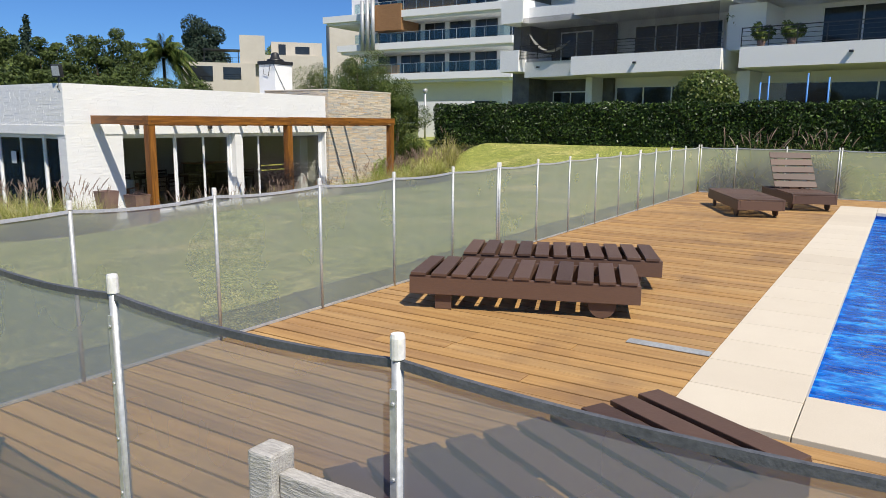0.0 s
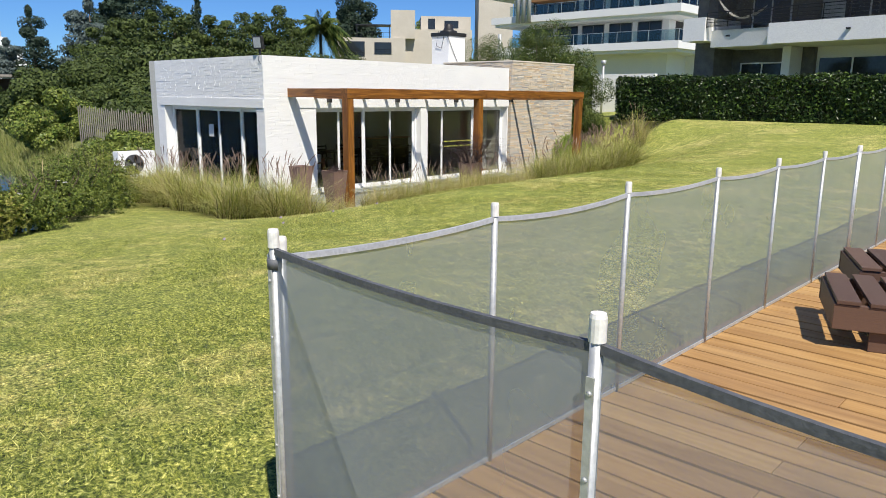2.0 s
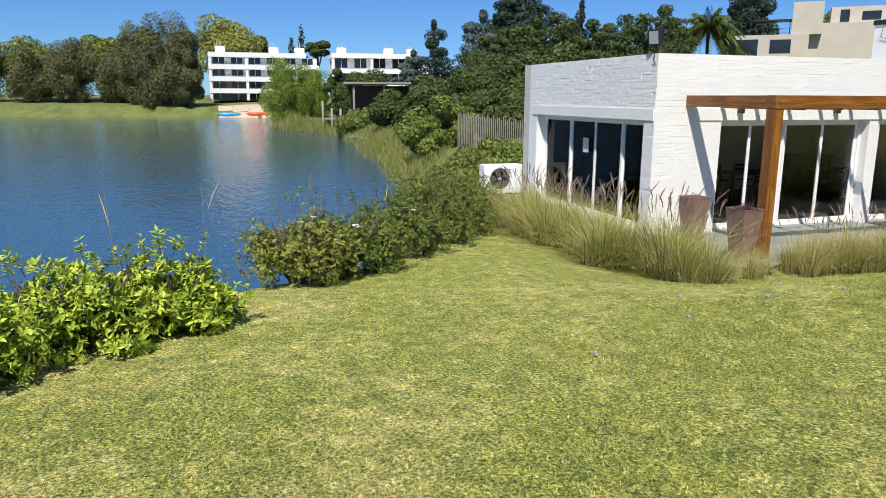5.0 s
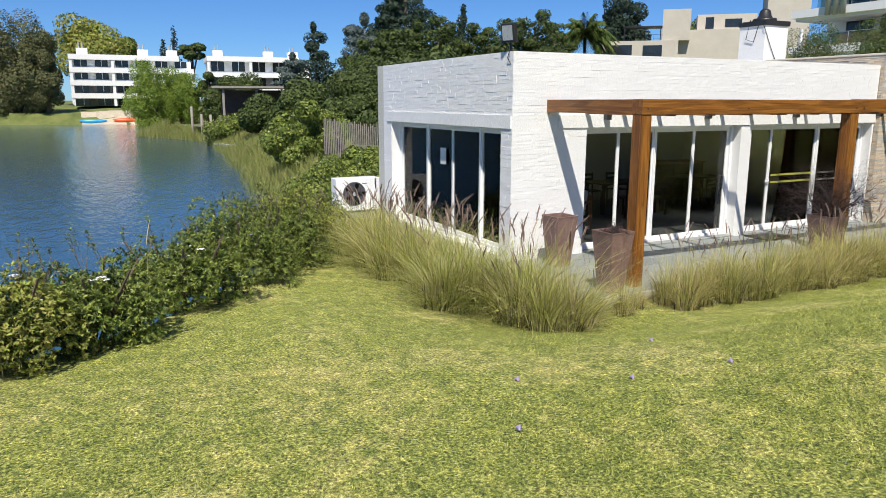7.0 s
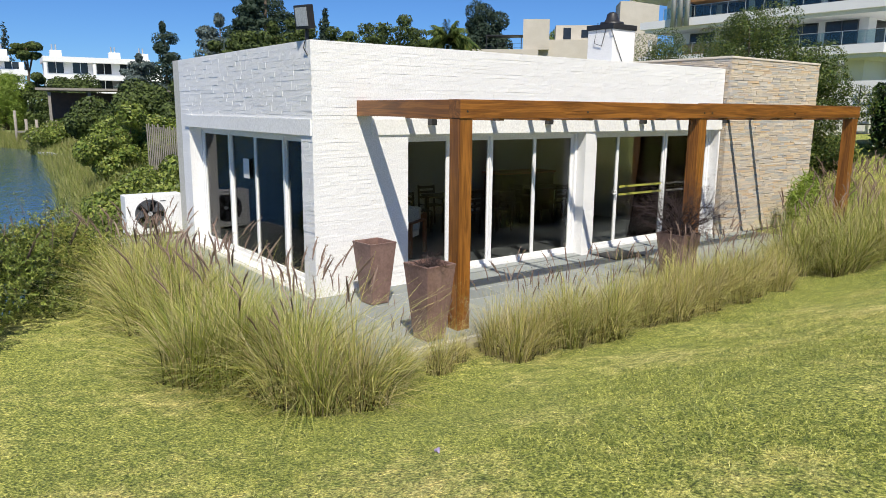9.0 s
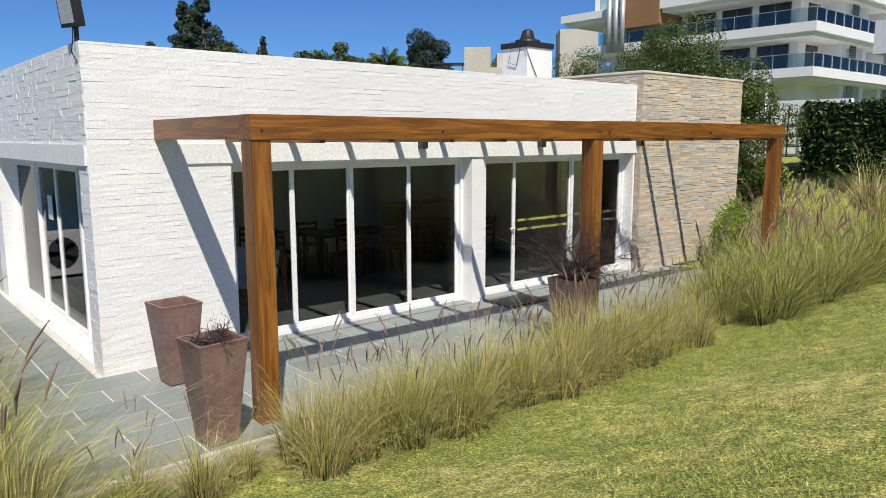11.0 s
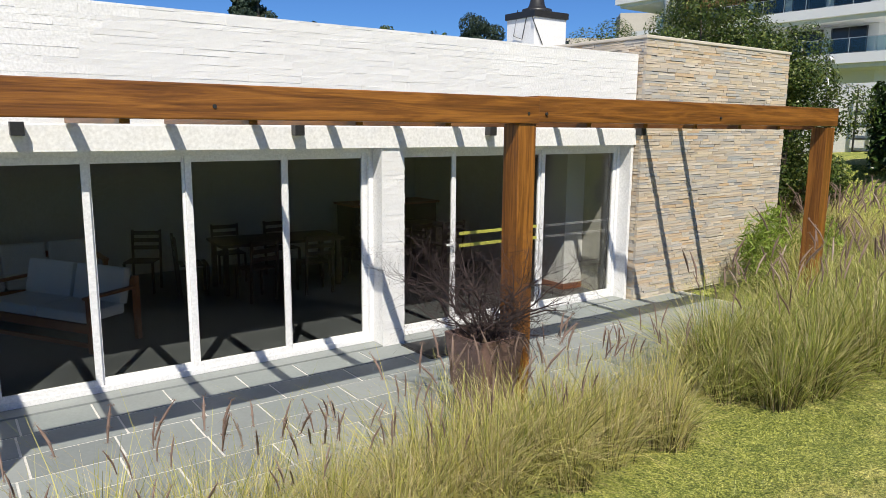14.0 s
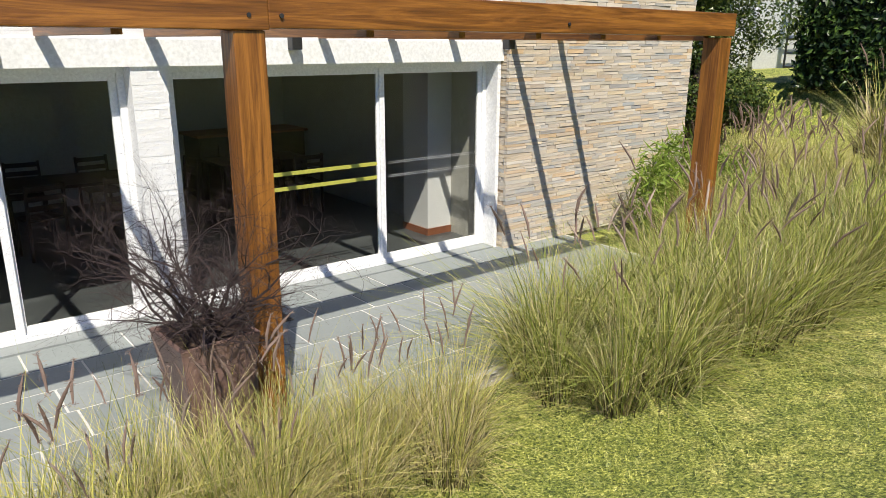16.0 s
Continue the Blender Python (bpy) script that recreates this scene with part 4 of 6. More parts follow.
def planter(x, y, rz, h=0.88, top=0.27, foot=0.17, twigs=0, label=""):
    p = thing("planter", (x, y, PATIO + 0.012), rz, label, "planter", "tall planters on the patio")
    bm = bmesh.new()

    def ring(s, z):
        return [bm.verts.new((a * s, c * s, z)) for a, c in ((-1, -1), (1, -1), (1, 1), (-1, 1))]
    rings = [ring(foot, 0), ring(top, h - 0.03), ring(top + 0.008, h), ring(top - 0.025, h), ring(top - 0.035, h - 0.10)]
    bm.faces.new(rings[0][::-1])
    for a, c in zip(rings, rings[1:]):
        for i in range(4):
            bm.faces.new((a[i], a[(i + 1) % 4], c[(i + 1) % 4], c[i]))
    bmesh.ops.bevel(bm, geom=[e for e in bm.edges], offset=0.006, segments=2, affect="EDGES")
    part("pot", bm, M_PLANTER, p)
    part("soil", box(-top + 0.045, -top + 0.045, h - 0.16, top - 0.045, top - 0.045, h - 0.075), M_SOIL, p)
    if twigs:
        r = random.Random(twigs)
        bm = bmesh.new()

        def grow(p0, d, length, rad, depth):
            pts, rad_l = [p0], [rad]
            q, dd = Vector(p0), Vector(d)
            turn = Vector((r.uniform(-1, 1), r.uniform(-1, 1), r.uniform(-1, 1)))
            for i in range(5):
                dd = (dd + dd.cross(turn) * 0.45 + Vector((r.uniform(-0.4, 0.4), r.uniform(-0.4, 0.4), r.uniform(-0.2, 0.38)))).normalized()
                q = q + dd * length / 5
                pts.append(q.copy())
                rad_l.append(rad * (1 - 0.15 * (i + 1)))
            add_tube(bm, pts, rad_l, 3, False)
            if depth:
                for k in range(6):
                    i = r.randrange(1, 6)
                    grow(pts[i], (dd + Vector((r.uniform(-1, 1), r.uniform(-1, 1), r.uniform(-0.5, 0.7)))).normalized(), length * 0.62, rad_l[i] * 0.65, depth - 1)
        for k in range(twigs):
            a = k * 2.399
            grow((0.05 * math.cos(a), 0.05 * math.sin(a), h - 0.09), (0.65 * math.cos(a), 0.65 * math.sin(a), 1.05), 0.84 if twigs > 10 else 0.22, 0.013, 3 if twigs > 10 else 2)
        part("dead_plant", bm, M_TWIG, p, "bare tangled dead twigs")
    return p


planter(-17.16, 11.0, 4, 0.84, 0.21, 0.135, label="tall tapered brown planter, empty, by the wall")
planter(-15.47, 10.70, 4, 0.88, 0.21, 0.13, 9, "tall tapered brown planter with a small dead plant")
planter(-15.50, 15.36, 3, 0.78, 0.235, 0.15, 17, "tall tapered brown planter with a tangled dead shrub")

# ---- air-conditioning units ----


def air_conditioner(x, y, z, rz, label, fan_at, w=0.5, front=-1):
    ac = thing("air_conditioner", (x, y, z), rz, label, "air conditioner")
    part("casing", box(-w, -0.19, 0.05, w, 0.19, 0.84, 0.02), M_ALU, ac)
    for s in (-1, 1):
        part("foot", box(s * 0.38 - 0.05, -0.19, 0, s * 0.38 + 0.05, 0.19, 0.05), M_BLACK, ac)
    yy = front * 0.194
    grille = part("fan_grille", tube([(fan_at, yy * 0.985, 0.46), (fan_at, yy, 0.46)], 0.29, 28), M_HEM, ac, "dark round fan opening")
    bm = bmesh.new()
    for k in range(8):
        rr = 0.05 + 0.034 * k
        add_tube(bm, [(fan_at + rr * math.cos(a), yy * 1.03, 0.46 + rr * math.sin(a)) for a in (2 * math.pi * i / 24 for i in range(25))], 0.004, 4, False)
    part("grille_ring", bm, M_BLACK, grille)
    for k in range(5):
        a = k * 1.2566
        bm = bmesh.new()
        c0, c1 = Vector((fan_at, yy * 1.015, 0.46)), Vector((math.cos(a), 0, math.sin(a)))
        side = Vector((-math.sin(a), 0, math.cos(a)))
        vs = [bm.verts.new(c0 + c1 * q + side * u) for q, u in ((0.05, -0.02), (0.26, -0.07), (0.27, 0.05), (0.05, 0.03))]
        bm.faces.new(vs)
        bmesh.ops.solidify(bm, geom=bm.faces[:], thickness=0.004)
        part("fan_blade", bm, M_BLACK, grille)
    part("hub", tube([(fan_at, yy, 0.46), (fan_at, yy * 1.06, 0.46)], 0.045, 12), M_STEEL, grille)
    part("badge", box(-fan_at * 1.6 - 0.06, yy, 0.70, -fan_at * 1.6 + 0.06, yy * 1.01, 0.72), M_HEM, ac)
    return ac


air_conditioner(-24.25, 10.02, PATIO + 0.01, 90, "white outdoor air-conditioning unit standing by the wall corner", -0.10, 0.56)

# ---- pool coping ----
coping = tagged(new("trim_pool"), "cream cast-stone slabs round the pool", kind="structure")
y = 4.10
while y < 15.5:
    part("slab", box(-1.395, y, -0.05, -0.80, min(y + 0.493, 15.57), 0.006, 0.004), M_COPING, coping)
    y += 0.5
for x in np.arange(-0.795, 6.5, 0.6):
    part("slab", box(x, 4.10, -0.05, x + 0.593, 4.72, 0.006, 0.004), M_COPING, coping)
    part("slab", box(x, 14.68, -0.05, x + 0.593, 15.57, 0.006, 0.004), M_COPING, coping)

# ---- patio paving ----
patio = tagged(part("pavement", box(-24.6, 8.75, PATIO - 0.12, -15.22, 21.0, PATIO + 0.001), M_GROUT), "grey slate patio with pale joints round the pavilion", kind="structure")
structure("trim", box(-15.215, 8.75, PATIO - 0.3, -15.08, 20.8, PATIO - 0.005, 0.01), M_CONC, "worn concrete edging of the patio")
r = random.Random(5)
row = 0
x = FX + 0.012
while x < -15.6:
    w = 0.42
    y = 8.8 - r.uniform(0, 0.5)
    while y < 20.9:
        L = r.uniform(0.55, 0.8)
        a, c = max(y, 8.76), min(y + L - 0.018, 20.95)
        if c - a > 0.05:
            part("tile", box(x, a, PATIO - 0.03, min(x + w - 0.018, -15.225), c, PATIO + 0.004 + r.uniform(0, 0.003)), M_SLATE, patio)
        y += L
    x += w
y = 8.8
while y < 10.4:
    x = -24.5 - r.uniform(0, 0.4)
    while x < FX:
        L = r.uniform(0.5, 0.75)
        part("tile", box(x, y, PATIO - 0.03, min(x + L - 0.018, FX - 0.01), min(y + 0.38, SY - 0.03), PATIO + 0.004 + r.uniform(0, 0.003)), M_SLATE, patio)
        x += L
    y += 0.4

# ---- stones of the walls ----
holes_front = [(D1[0], D1[1], PATIO - 1, LINT), (D2[0], D2[1], PATIO - 1, LINT), (SY + 0.9, NY + 1, LINT - 0.005, LINT + 0.22)]
st = courses(SY, NY, PATIO, TOP, 0.062, 0.16, 0.55, holes_front, 11, (0.003, 0.0055))
stone_pieces(wall_front, st, lambda s: Matrix.Translation((FX + s[4] / 2 - 0.012, (s[0] + s[1]) / 2, (s[2] + s[3]) / 2)) @ Matrix.Rotation(radians(90), 4, "Z") @ Matrix.Diagonal((s[1] - s[0] - 0.002, s[4] + 0.024, s[3] - s[2] - 0.002, 1)), M_WHITE, M_WHITE, lambda s: abs(s[0] - 15) + abs(s[2] - 0.8), "stone")
holes_side = [(W1[0], W1[1], PATIO - 1, LINT), (W1[0] - 0.2, W1[1] + 0.33, LINT - 0.005, LINT + 0.22)]
st = courses(BX, FX, PATIO, TOP, 0.062, 0.16, 0.5, holes_side, 12, (0.003, 0.008))
stone_pieces(wall_side, st, lambda s: Matrix.Translation(((s[0] + s[1]) / 2, SY - s[4] / 2 + 0.012, (s[2] + s[3]) / 2)) @ Matrix.Diagonal((s[1] - s[0] - 0.002, s[4] + 0.024, s[3] - s[2] - 0.002, 1)), M_WHITE, M_WHITE, lambda s: abs(s[0] - FX), "stone", 200)
st = courses(SB0, SB1, PATIO, STOP - 0.02, 0.040, 0.10, 0.46, [], 13, (0.010, 0.021))
stone_pieces(wall_stone, st, lambda s: Matrix.Translation((SX + s[4] / 2 - 0.02, (s[0] + s[1]) / 2, (s[2] + s[3]) / 2)) @ Matrix.Rotation(radians(90), 4, "Z") @ Matrix.Diagonal((s[1] - s[0] - 0.004, s[4] + 0.03, s[3] - s[2] - 0.003, 1)), M_STONE, M_STONE_J, lambda s: abs(s[0] - 20.5) + abs(s[2] - 0.5), "stone")
st = courses(FX - 3.0, SX, PATIO, STOP - 0.02, 0.043, 0.09, 0.42, [(FX - 4, FX - 0.26, -9, TOP - 0.3)], 14, (0.008, 0.02))
stone_pieces(wall_stone, st, lambda s: Matrix.Translation(((s[0] + s[1]) / 2, SB0 - s[4] / 2 + 0.03, (s[2] + s[3]) / 2)) @ Matrix.Diagonal((s[1] - s[0] - 0.004, s[4] + 0.02, s[3] - s[2] - 0.004, 1)), M_STONE, M_STONE_J, lambda s: -s[0], "stone", 60)

# ---- deck boards ----
deck = tagged(new("floor_deck"), "weathered golden-brown timber pool deck", kind="structure")
r = random.Random(9)
y = DY0
while y < DY1 - 0.05:
    y1 = y + 0.1275
    xr = -1.40 if 4.0 < y < 15.55 else 6.6
    cuts = [DX0, xr] if r.random() < 0.3 else [DX0, r.choice((-3.4, -2.9, -2.2)) + r.uniform(-0.02, 0.02)] + ([2.4 + r.choice((0, 0.6)), xr] if xr > 0 else [xr])
    for a, c in zip(cuts, cuts[1:]):
        dz = r.uniform(-0.0025, 0.0025)
        part("board", box(a + 0.002, y, -0.03, c - 0.002, y1, 0.0 + dz, 0.003), M_DECK, deck)
    y += 0.1425
part("metal_strip", box(-1.95, 5.13, 0.003, -1.402, 5.23, 0.008, 0.001), M_STEEL, deck, "grey metal cover strip")

# ---- trees ----


def trunk(t, h, r0, r1, lean=0.0):
    return part("trunk", tube([(0, 0, -0.3), (lean * 0.3, 0, h * 0.35), (lean * 0.7, lean * 0.3, h * 0.7), (lean, lean * 0.3, h)], [r0, r0 * 0.8, r0 * 0.55, r1], 8), M_TRUNK, t)


def tree_base(name, x, y, label, category="tree", group=""):
    z = float(ground_height(x, y))
    return thing(name, (x, y, z), 0, label, category, group), z


def conifer(x, y, top, r, mat, label, n=3000, leaf=0.34, bare=0.08, droop=0.15, tiers=11, ragged=0.25, name="conifer", blunt=0.75):
    t, z = tree_base(name, x, y, label, group="trees behind the pavilion")
    h = top - z
    trunk(t, h * 0.97, 0.02 * h + 0.05, 0.03)
    rr = random.Random(int(abs(x * 17 + y * 13)))
    cl = []
    for k in range(tiers):
        s = bare + (1 - bare) * k / (tiers - 1)
        R = r * max(0.2 if blunt < 0.5 else 0.1, (1 - s) ** blunt) * rr.uniform(1 - ragged, 1 + ragged)
        m = max(3, int(7 * (1 - s) + 2))
        for j in range(m):
            a = rr.uniform(0, 6.28)
            q = rr.uniform(0.35, 0.8)
            cl.append(((R * q * math.cos(a), R * q * math.sin(a), h * s - droop * R), (R * 0.55 + 0.2, R * 0.55 + 0.2, h / tiers * 0.75), max(16, int(1.5 * n * (1.2 - s) / tiers / m))))
    crown(cl, leaf * 0.78, mat, t, aspect=0.36)
    return t


def broadleaf(x, y, top, r, mat, label, n=4000, leaf=0.3, stem=0.3, lobes=12, squash=0.8, name="tree", lobe=(0.34, 0.52)):
    t, zz = tree_base(name, x, y, label, group="trees round the lake")
    h = top - zz
    trunk(t, h * max(0.5, stem + 0.2), 0.025 * h + 0.05, 0.05, 0.1 * r)
    rr = random.Random(int(abs(x * 19 + y * 7)))
    cl = []
    c0, c1 = h * stem, h
    for k in range(lobes):
        a, u = k * 2.4 + rr.uniform(-0.4, 0.4), rr.uniform(0.08, 0.92)
        R = r * math.sin(math.pi * (0.12 + 0.8 * u)) ** 0.7
        q = rr.uniform(0.3, 0.8)
        lr = r * rr.uniform(*lobe)
        cl.append(((R * q * math.cos(a), R * q * math.sin(a), c0 + (c1 - c0) * u * 0.9), (lr, lr, lr * squash), int(2.0 * n) // lobes))
    crown(cl, leaf * 0.62, mat, t)
    bm = bmesh.new()
    for c in cl[::2]:
        add_tube(bm, [(0, 0, h * stem * 0.6), (c[0][0] * 0.5, c[0][1] * 0.5, (h * stem * 0.6 + c[0][2]) / 2), c[0]], [0.012 * h, 0.008 * h, 0.01], 5)
    part("branchwork", bm, M_TRUNK, t)
    return t


PINES = [(-85.7, 33.7, 7.8, 2.1), (-86.7, 36.5, 9.1, 2.2), (-79.6, 35.4, 8.4, 2.0), (-83.4, 39.1, 9.9, 2.2), (-84.2, 41.8, 10.5, 2.2), (-86.2, 44.5, 10.1, 2.1), (-85.0, 46.8, 10.0, 2.2),
         (-79.8, 45.9, 9.2, 1.9), (-85.7, 51.6, 10.8, 2.1), (-79.5, 50.2, 10.2, 2.0), (-81.0, 53.3, 11.4, 2.2), (-84.0, 57.9, 10.5, 2.4)]
for x, y, top, r in PINES:
    conifer(x, y, top, r * 2.3, L_PINE, "dark green bushy pine in a dense row", 13000, 0.26, 0.0, 0.1, 11, 0.3, "pine", 0.45)
for x, y, top, r in [(-136.9, 57.8, 24.0, 6.6), (-149.5, 66.4, 30.5, 9.5)]:
    conifer(x, y, top, r * 1.2, L_DARK, "tall dark cedar with layered branches", 26000, 0.42, 0.1, 0.05, 20, 0.25, "cedar", 0.85)
conifer(-116.1, 44.9, 14.0, 7.5, L_BLUE, "spreading grey-blue cedar with drooping boughs", 15000, 0.36, 0.03, 0.2, 10, 0.3, "cedar", 0.6)
conifer(-116.5, 62.2, 16.0, 4.2, L_DARK, "tall dark cedar with layered branches", 6000, 0.36, 0.2, 0.0, 9, 0.45, "cedar", 0.9)
for x, y, top, r in [(-116.7, 37.1, 12.4, 2.8), (-111.9, 32.4, 7.8, 2.6), (-110.8, 42.4, 10.4, 3.9)]:
    conifer(x, y, top, r * 1.5, L_BLUE if top < 12 else L_DARK, "grey-green conifer beside the lake garden", 10000, 0.3, 0.0, 0.1, 10, 0.3, "conifer", 0.55)
for x, y, top, r in [(-102.5, 83.0, 20.2, 2.6), (-102.2, 86.5, 18.7, 2.8)]:
    broadleaf(x, y, top, r, L_DARK, "tall dark narrow tree with a lumpy crown", 14000, 0.3, 0.08, 34, 1.0, lobe=(0.5, 0.75))
for x, y, top, r in [(-104.0, 101.0, 18.4, 2.4), (-106.6, 108.0, 17.8, 2.6)]:
    broadleaf(x, y, top, r, L_BUSH, "green tree behind the beige house", 5000, 0.25, 0.3, 16, lobe=(0.5, 0.7))
for x, y, top, r in [(-147.9, -8.7, 15.3, 4.5), (-144.5, -4.2, 16.0, 5.4), (-142.2, -0.0, 13.5, 3.2), (-156.2, -12.6, 10.3, 4.2), (-142.5, -1.5, 11.6, 3.2), (-158.9, -21.0, 12.5, 4.3), (-161.3, -28.3, 10.7, 4.9), (-165.0, -38.1, 11.9, 5.4)]:
    broadleaf(x, y, top, r * 1.05, L_CASUA, "tall feathery brown-green tree at the water's edge", 11000, 0.27, 0.04, 30, 1.35, "casuarina", (0.28, 0.46))
for x, y, top, r in [(-169.2, 7.5, 17.7, 7.8), (-178.9, 13.9, 16.0, 4.1), (-173.3, -17.2, 13.2, 5.0), (-170, -30, 12, 7), (-165, -24, 9, 6)]:
    broadleaf(x, y, top, r, L_OLIVE if r > 7 else L_BUSH, "broad dark green tree beyond the lake", 5000, 0.5, 0.3, 16)
for x, y, top, r in [(-96.4, 11.6, 6.2, 3.1), (-96.0, 14.8, 5.4, 2.8)]:
    broadleaf(x, y, top, r, L_WILLOW, "light green willow by the shore", 14000, 0.13, 0.02, 30, 1.3, "willow", (0.26, 0.42))
for x, y, top, r in [(-172.8, 23.5, 15.7, 1.2), (-173.1, 21.3, 13.3, 1.1)]:
    conifer(x, y, top, r * 1.3, L_DARK, "slim dark poplar beyond the lake", 1500, 0.4, 0.1, 0, 9, 0.2, "poplar", 0.35)
broadleaf(-167.4, 26.2, 13.6, 2.9, L_PINE, "flat-topped stone pine beyond the lake", 2200, 0.4, 0.72, 9, 0.5, "stone_pine")
for x, y, top, r in [(-90.4, 19.7, 5.1, 3.1), (-94.8, 17.7, 5.6, 1.4), (-82.0, 20.2, 2.8, 2.2), (-64.0, 17.9, 2.1, 2.6), (-61.4, 19.6, 3.2, 2.2), (-55.6, 21.2, 1.9, 2.0), (-57.3, 24.7, 2.8, 2.6), (-50.5, 24.0, 2.4, 2.6), (-48.0, 20.5, 1.2, 2.0), (-70, 27, 4.2, 3.4), (-63, 31, 5.2, 3.4)]:
    broadleaf(x, y, top, r * 1.1, L_PINE, "dense dark green tree in the lakeside garden", 7000, 0.2, 0.03, 12)
for x, y, top, r in [(-42.3, 13.9, 1.9, 1.3), (-47.3, 14.6, 0.8, 1.4), (-43.9, 15.5, 1.2, 1.2), (-32.1, 13.1, -0.3, 1.0), (-40.5, 12.6, 0.4, 1.1)]:
    broadleaf(x, y, top, r * 1.1, L_BUSH, "leafy green shrub on the bank beyond the pavilion", 4200, 0.12, 0.02, 12, 0.9, "shrub")
for x, y, top, r in [(-30.3, 10.9, -0.55, 0.9), (-27.2, 10.3, -0.5, 0.9), (-25.6, 9.6, -0.6, 0.8), (-31.5, 11.8, -0.45, 0.9), (-26.6, 11.6, -0.25, 0.9), (-28.6, 12.4, -0.2, 0.9)]:
    broadleaf(x, y, top, r * 1.1, L_BUSH, "leafy green shrub on the bank beyond the pavilion", 4500, 0.075, 0.02, 12, 0.9, "shrub")

# palm
palm, pz = tree_base("palm", -85.8, 63.8, "feathery green palm with drooping fronds")
ph = 9.6 - pz
part("trunk", tube([(0, 0, -0.3), (0.1, 0, ph * 0.5), (0, 0, ph)], [0.35, 0.26, 0.22], 10), M_TRUNK, palm)
vs, fs, k0 = [], [], 0
for i in range(120):
    a, e = i * 2.399, rng.uniform(-0.5, 1.35)
    L = rng.uniform(4.6, 6.4)
    for s in np.linspace(0.08, 1, 34):
        r_ = L * s * math.cos(e) * (1 - 0.22 * s)
        z_ = ph + L * s * math.sin(e) * 0.8 - 3.4 * s * s * (1.1 - 0.3 * e) + 0.6
        for side in (-1, 1):
            w = (0.85 * math.sin(math.pi * min(1, s * 0.85 + 0.1)) + 0.1) * rng.uniform(0.7, 1.2)
            c = np.array([r_ * math.cos(a), r_ * math.sin(a), z_])
            o = np.array([-math.sin(a), math.cos(a), 0]) * side * w * 0.7 + np.array([math.cos(a) * 0.35, math.sin(a) * 0.35, -w * rng.uniform(0.5, 1.1)])
            d = np.array([math.cos(a), math.sin(a), 0]) * 0.07
            vs += [c - d, c + o, c + d]
            fs.append((k0, k0 + 1, k0 + 2))
            k0 += 3
tagged(mesh_np("frond_crown", np.array(vs), np.array(fs), L_PALM, palm), kind="stuff")

# tree and creeper behind the stone wall
for x, y, top, r, n in [(-20.2, 25.0, 4.7, 1.8, 24000), (-18.7, 25.1, 3.7, 1.5, 20000), (-22.6, 26.6, 4.4, 1.6, 16000), (-25.2, 27.6, 4.4, 1.7, 14000)]:
    broadleaf(x, y, top, r, L_TREE, "leafy dark green tree behind the stone wall", int(n * 1.15), 0.044, 0.12, 30, 1.0, lobe=(0.22, 0.42))
# round clipped shrub over the hedge
rb, rz_ = tree_base("clipped_shrub", -7.05, 29.0, "round clipped dark green shrub behind the hedge", "bush")
trunk(rb, 1.6, 0.1, 0.04)
crown([((0, 0, 1.7), (1.2, 1.2, 1.0), 20000), ((0, 0, 1.75), (1.1, 1.0, 0.9), 3000)], 0.05, L_TREE, rb)

# ---- apartment block beyond the hedge ----
apt = thing("apartment_building", (-19.6, 36.8, 0.9), -8, "white apartment building with long balconies and dark railings", "building")
M_STONEDARK = varied("dark_stone_cladding", (0.08, 0.08, 0.085), (0.18, 0.175, 0.17), 3, 30, 0.8, strength=0.6, dist=0.02)
GZ, S1, S1T, S2, S2T, S3 = 0.0, 2.95, 3.80, 5.75, 6.75, 9.2


def apart(name, u0, v0, z0, u1, v1, z1, mat=None, parent=None, label=""):
    return part(name, box(u0, v0, z0, u1, v1, z1), mat or M_APT, parent or apt, label)


def sliding_window(u0, u1, z0, z1, v, n, shade=False):
    w = apart("window", u0, v - 0.06, z0, u1, v + 0.02, z0 + 0.07, M_ALU)
    bm = bmesh.new()
    add_box(bm, u0, v - 0.06, z1 - 0.07, u1, v + 0.02, z1)
    for k in range(n + 1):
        x = u0 + (u1 - u0 - 0.07) * k / n
        add_box(bm, x, v - 0.05, z0 + 0.07, x + 0.07, v + 0.015, z1 - 0.07)
    part("window_frame", bm, M_ALU, w)
    for k in range(n):
        a, c = u0 + (u1 - u0) * k / n, u0 + (u1 - u0) * (k + 1) / n
        part("pane", box(a + 0.03, v - 0.02, z0 + 0.04, c - 0.02, v, z1 - 0.04), M_DARKGLASS, w)
    return w


def railing(parent_fn, u0, u1, z0, z1, v, mat, bars=4, posts=1.1):
    rl = parent_fn("railing", u0, v - 0.02, z1 - 0.04, u1, v + 0.02, z1, mat)
    bm = bmesh.new()
    for k in range(bars):
        z = z0 + (z1 - z0) * (k + 0.4) / (bars + 0.4)
        add_box(bm, u0, v - 0.012, z, u1, v + 0.012, z + 0.02)
    x = u0
    while x < u1:
        add_box(bm, x, v - 0.018, z0, x + 0.035, v + 0.018, z1 - 0.04)
        x += posts
    tagged(part("bar_set", bm, mat, rl), kind="stuff")
    return rl


